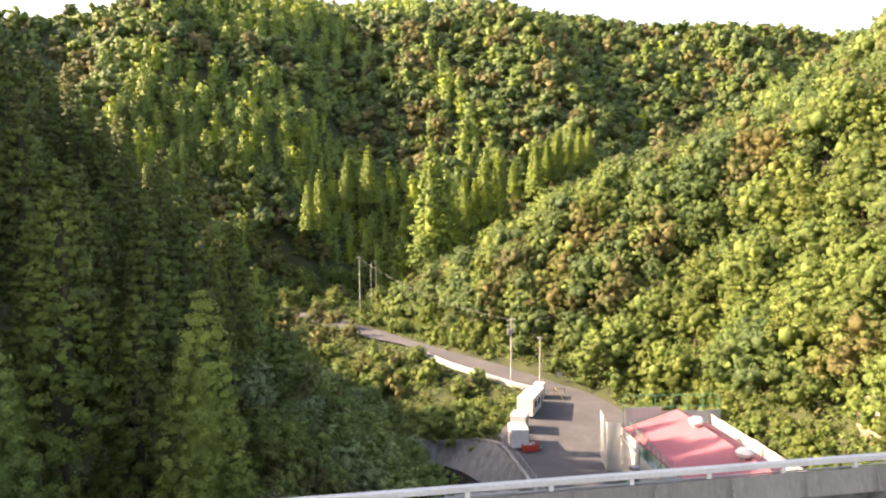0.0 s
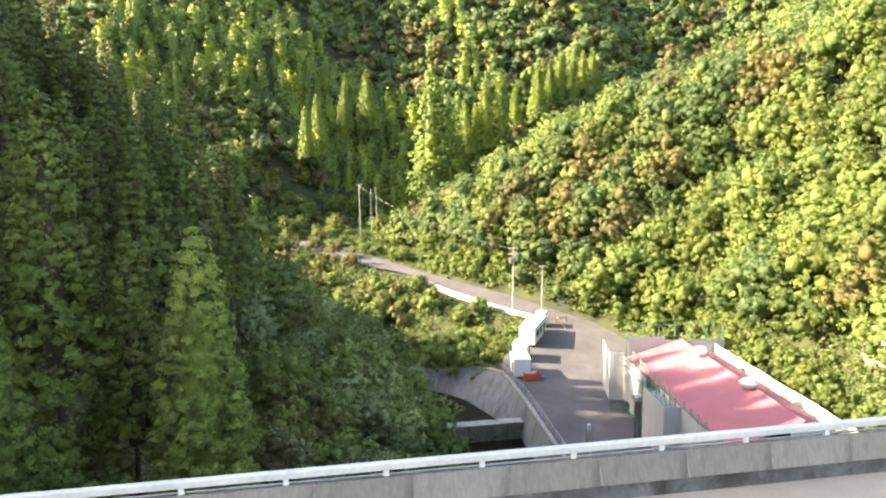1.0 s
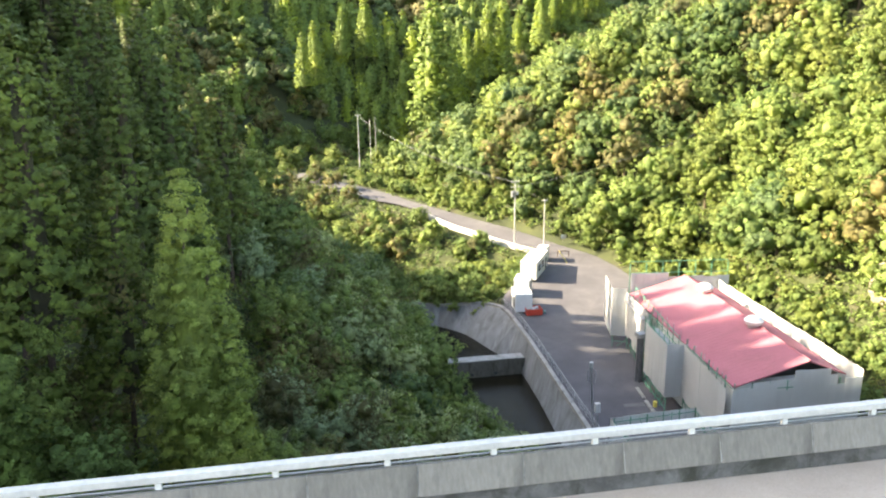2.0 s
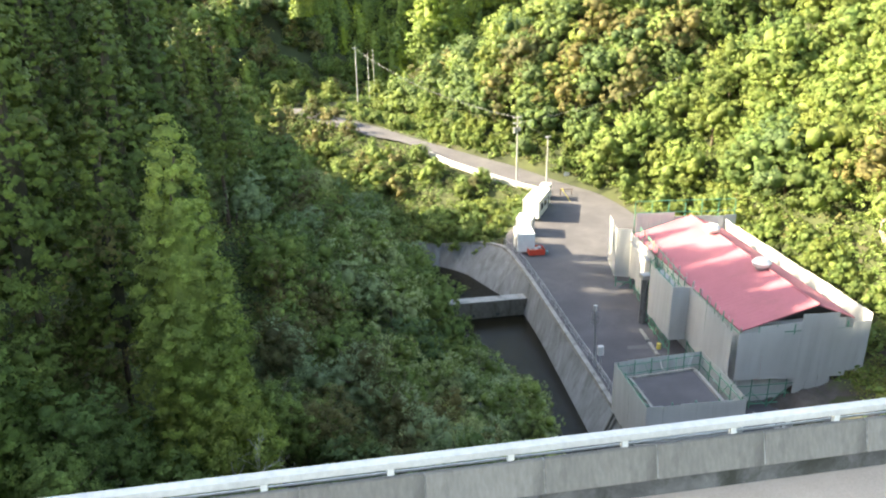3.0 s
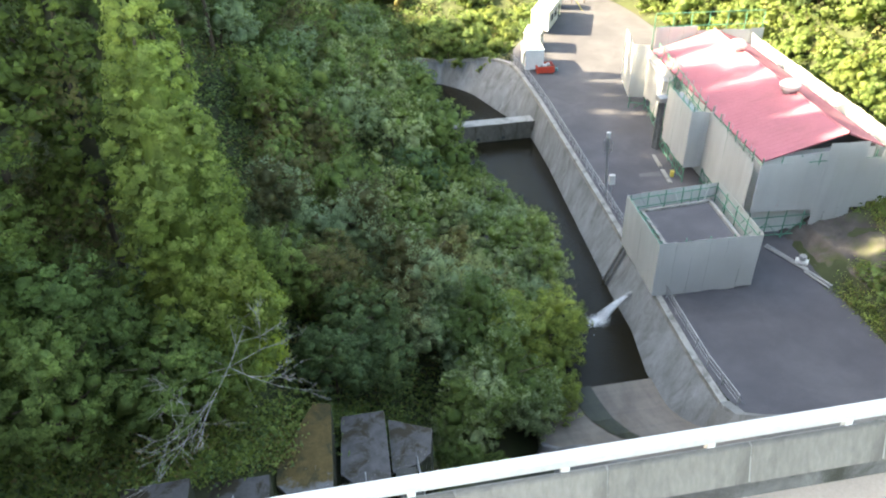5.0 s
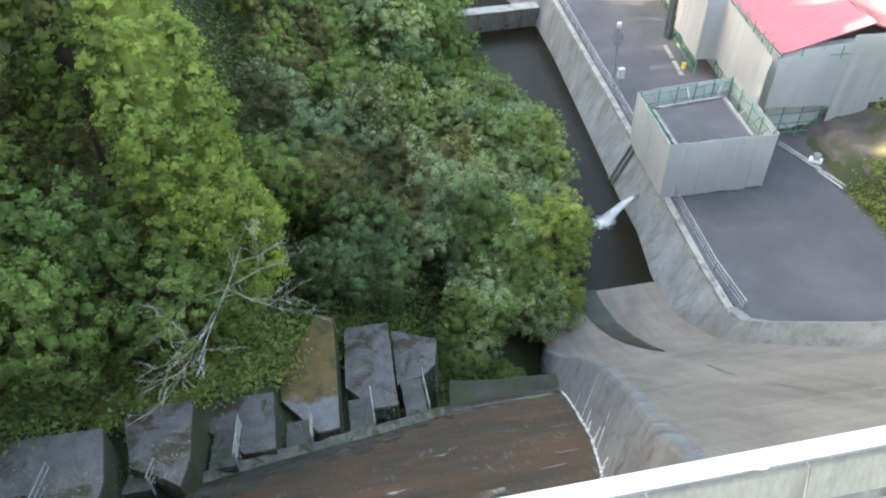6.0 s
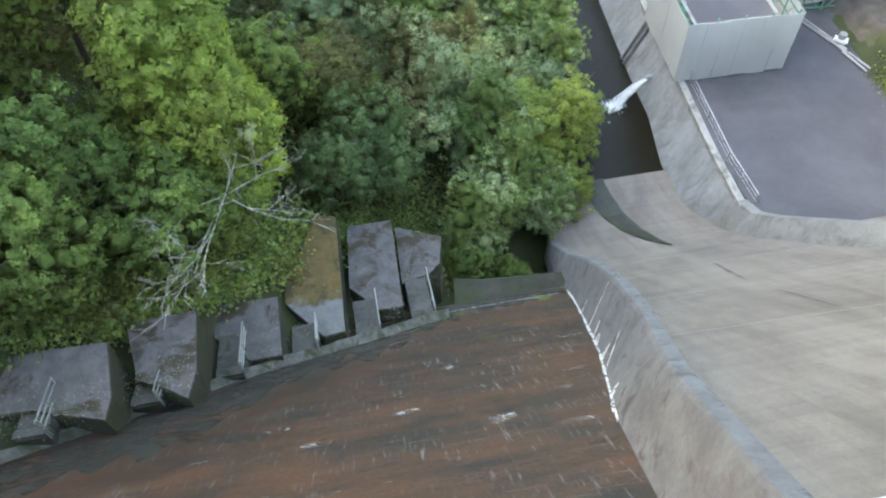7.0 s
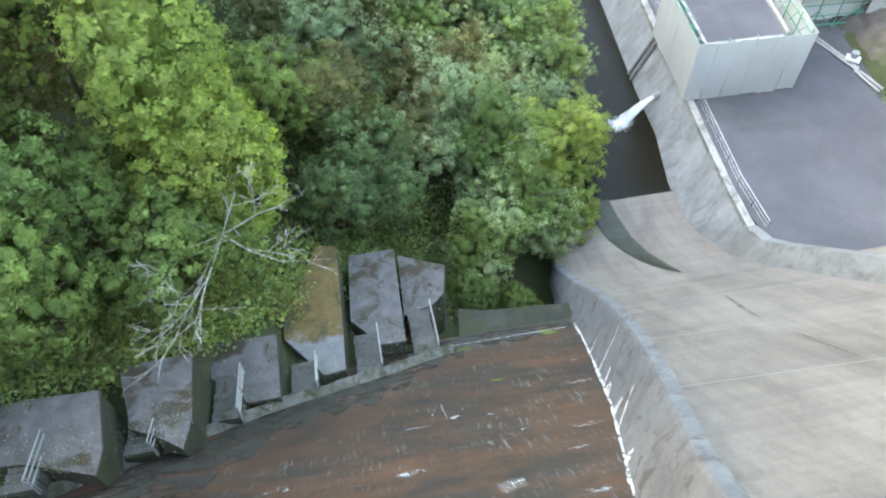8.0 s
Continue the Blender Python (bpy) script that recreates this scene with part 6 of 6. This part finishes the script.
pts = pts[(pts[:, 0] < lim) & (pts[:, 0] > lim - 34) & ((pts[:, 1] > 98) | (pts[:, 0] > np.interp(pts[:, 1], [88, 90, 92, 93.2, 95, 96.2, 98], [21.5, 20.5, 19.2, 17.6, 15.4, 14, 8])))]
cover("road_bank_scrub", "sunlit yellow-green scrub and grass below the road", pts, 0.42, 20, ["leaf_yellow", "leaf_green", "leaf_brown"], [0.45, 0.37, 0.18], 0.7, 53)
pts = np.column_stack([r.uniform(34.4, 50, 3600), r.uniform(22, 47, 3600)])
clump = np.sin(pts[:, 0] * 0.9 + 1) + np.sin(pts[:, 1] * 0.7) + np.sin(pts[:, 0] * 0.5 - pts[:, 1] * 0.6)
pts = pts[((clump + (pts[:, 0] - 40.2) * 0.55 > 0.9) | (pts[:, 0] < 36.2 + 0.6 * clump) & (pts[:, 1] < 36.5)) & ((pts[:, 1] < 44) | (pts[:, 0] > 44))]
cover("slope_weeds", "green weeds and creepers in clumps on the bare slope", pts, 0.15, 34, ["leaf_green", "leaf_yellow", "leaf_brown"], [0.45, 0.25, 0.3], 0.42, 55, 0.2)
tx = r.uniform(-19.5, -1, 900)
pts = np.column_stack([tx, np.interp(tx, [-20, -15.6, -15.5, -12.6, -12.5, -9.6, -9.5, -6.6, -6.5, -3.7, -3.6, 1], [11.9, 11.9, 13, 13, 15.2, 15.2, 16.7, 16.7, 18.6, 18.6, 20.6, 20.9]) + np.abs(r.normal(0, 0.9, 900))])

gx_ = r.uniform(-24, 3.5, 1200)
gap = np.column_stack([gx_, np.interp(gx_, [-24, -20, -15.6, -12.6, -9.6, -6.6, -3.6, 3.5], [15, 15.3, 16.8, 18.9, 21.0, 25.0, 25.6, 22.4]) + np.abs(r.normal(0, 1.6, 1200))])
cover("toe_undergrowth", "dense green weeds and low bushes behind the terraces", gap, 0.16, 34, ["leaf_green", "leaf_teal", "vine", "leaf_brown"], [0.4, 0.25, 0.2, 0.15], 0.55, 56, 0.2)

# twigs and leaf litter on the terraces
cover("toe_litter", "pale leaf litter and small weeds along the dam toe", pts, 0.035, 7, ["leaf_brown", "moss_bright", "dead_wood"], [0.4, 0.3, 0.3], 0.3, 54, 0.0, np.interp(pts[:, 0], [-20, -15.61, -15.6, -12.56, -12.55, -9.61, -9.6, -6.71, -6.7, -3.71, -3.7, -0.91, -0.9, 1], [-16.9, -16.9, -18.3, -18.3, -21.3, -21.3, -22.9, -22.9, -24.65, -24.65, -26, -26, -27, -27]))

# pale rock on the hillside
bm = bmesh.new()
bmesh.ops.create_icosphere(bm, subdivisions=3, radius=1.0)
for v in bm.verts:
    v.co *= 1 + 0.35 * noise.noise(v.co * 1.6) + 0.12 * noise.noise(v.co * 5)
    v.co = Vector((v.co.x * 2.2, v.co.y * 3.2, v.co.z * 3.0))
rk = tagged(part("rock_outcrop", bm, M["rock"]), "pale broken rock outcrop on the hillside", "rock")
rk.location = (57.5, 57.0, float(ground_z(57.5, 57.0)) + 0.6)

# far woods, one mass
templates = []
for i in range(6):
    r = np.random.default_rng(300 + i)
    templates.append(broad_tree(r, broad_lobes(r, 4.0, 7.0, 4, 0.05, (0.4, 0.55)), 20, 1.4, 4, 0.8, 0.7, 0.7))
for i in range(3):
    r = np.random.default_rng(320 + i)
    templates.append(cone_tree(r, 2.9, 9.5, 22, 1.4, 5, 0.75, 0.0, 0.5, 0.65))
near_woods = []
for i in range(5):
    r = np.random.default_rng(340 + i)
    near_woods.append(broad_tree(r, broad_lobes(r, 4.2, 7.6, 7, 0.05, (0.34, 0.5)), 38, 1.0, 6, 0.56, 0.6, 0.72))
for i in range(3):
    r = np.random.default_rng(360 + i)
    near_woods.append(cone_tree(r, 2.9, 10.5, 54, 1.0, 6, 0.54, 0.0, 0.52, 0.55))
r = np.random.default_rng(5)
VS, FS, NS, IX, off = [], [], [], [], 0
more = [(x, y) for x, y in spots[300:]]
for yy in np.arange(95, 470, 5.6):
    for xx in np.arange(-200, 330, 5.6):
        x, y = xx + r.uniform(-2.5, 2.5), yy + r.uniform(-2.5, 2.5)
        ax = (x + 6) / (y + 16)
        if ax < -0.50 or ax > 0.92 or (y < 200 and x > 10):
            continue
        if y < 190 and x > float(np.interp(y, [95, 125, 160, 190], [-16, -22, -32, -36])):
            continue
        if y < 212 and -20 < x < 26:
            continue
        more.append((x, y))
# only slopes that face the dam carry trees
step = np.linspace(0.2, 0.97, 60)
for x, y in more:
    z = float(ground_z(x, y))
    if y > 200 and (8 + (z + 9 - 8) * step < ground_z(-5 + (x + 5) * step, -10 + (y + 10) * step) + 3).any():
        continue
    n = noise.noise((x * 0.018, y * 0.018, 8))
    ced = (-70 < x < 60 and y > 190 and n > -0.10) or r.random() < 0.05
    if y < 262:
        T, F, N = near_woods[5 + r.integers(3)] if ced else near_woods[r.integers(5)]
    else:
        T, F, N = templates[6 + r.integers(3)] if ced else templates[r.integers(6)]
    a, s = r.uniform(0, 6.28), r.uniform(0.75, 1.3) * (0.45 if y < 180 and x < 12 else 1.0)
    c, q = math.cos(a) * s, math.sin(a) * s
    VS.append(np.stack([T[:, 0] * c - T[:, 1] * q + x, T[:, 0] * q + T[:, 1] * c + y, T[:, 2] * s + z], 1))
    NS.append(np.stack([N[:, 0] * c / s - N[:, 1] * q / s, N[:, 0] * q / s + N[:, 1] * c / s, N[:, 2]], 1))
    FS.append(F + off)
    off += len(T)
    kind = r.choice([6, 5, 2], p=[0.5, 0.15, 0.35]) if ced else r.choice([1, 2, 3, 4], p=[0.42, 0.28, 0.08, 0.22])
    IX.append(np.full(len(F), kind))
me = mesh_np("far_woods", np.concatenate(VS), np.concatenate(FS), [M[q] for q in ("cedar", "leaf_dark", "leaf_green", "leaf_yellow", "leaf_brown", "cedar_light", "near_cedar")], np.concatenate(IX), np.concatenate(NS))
tagged(new("far_woods", me), "dense mixed forest of cedars and broadleaf trees on far slopes", "forest", kind="stuff")
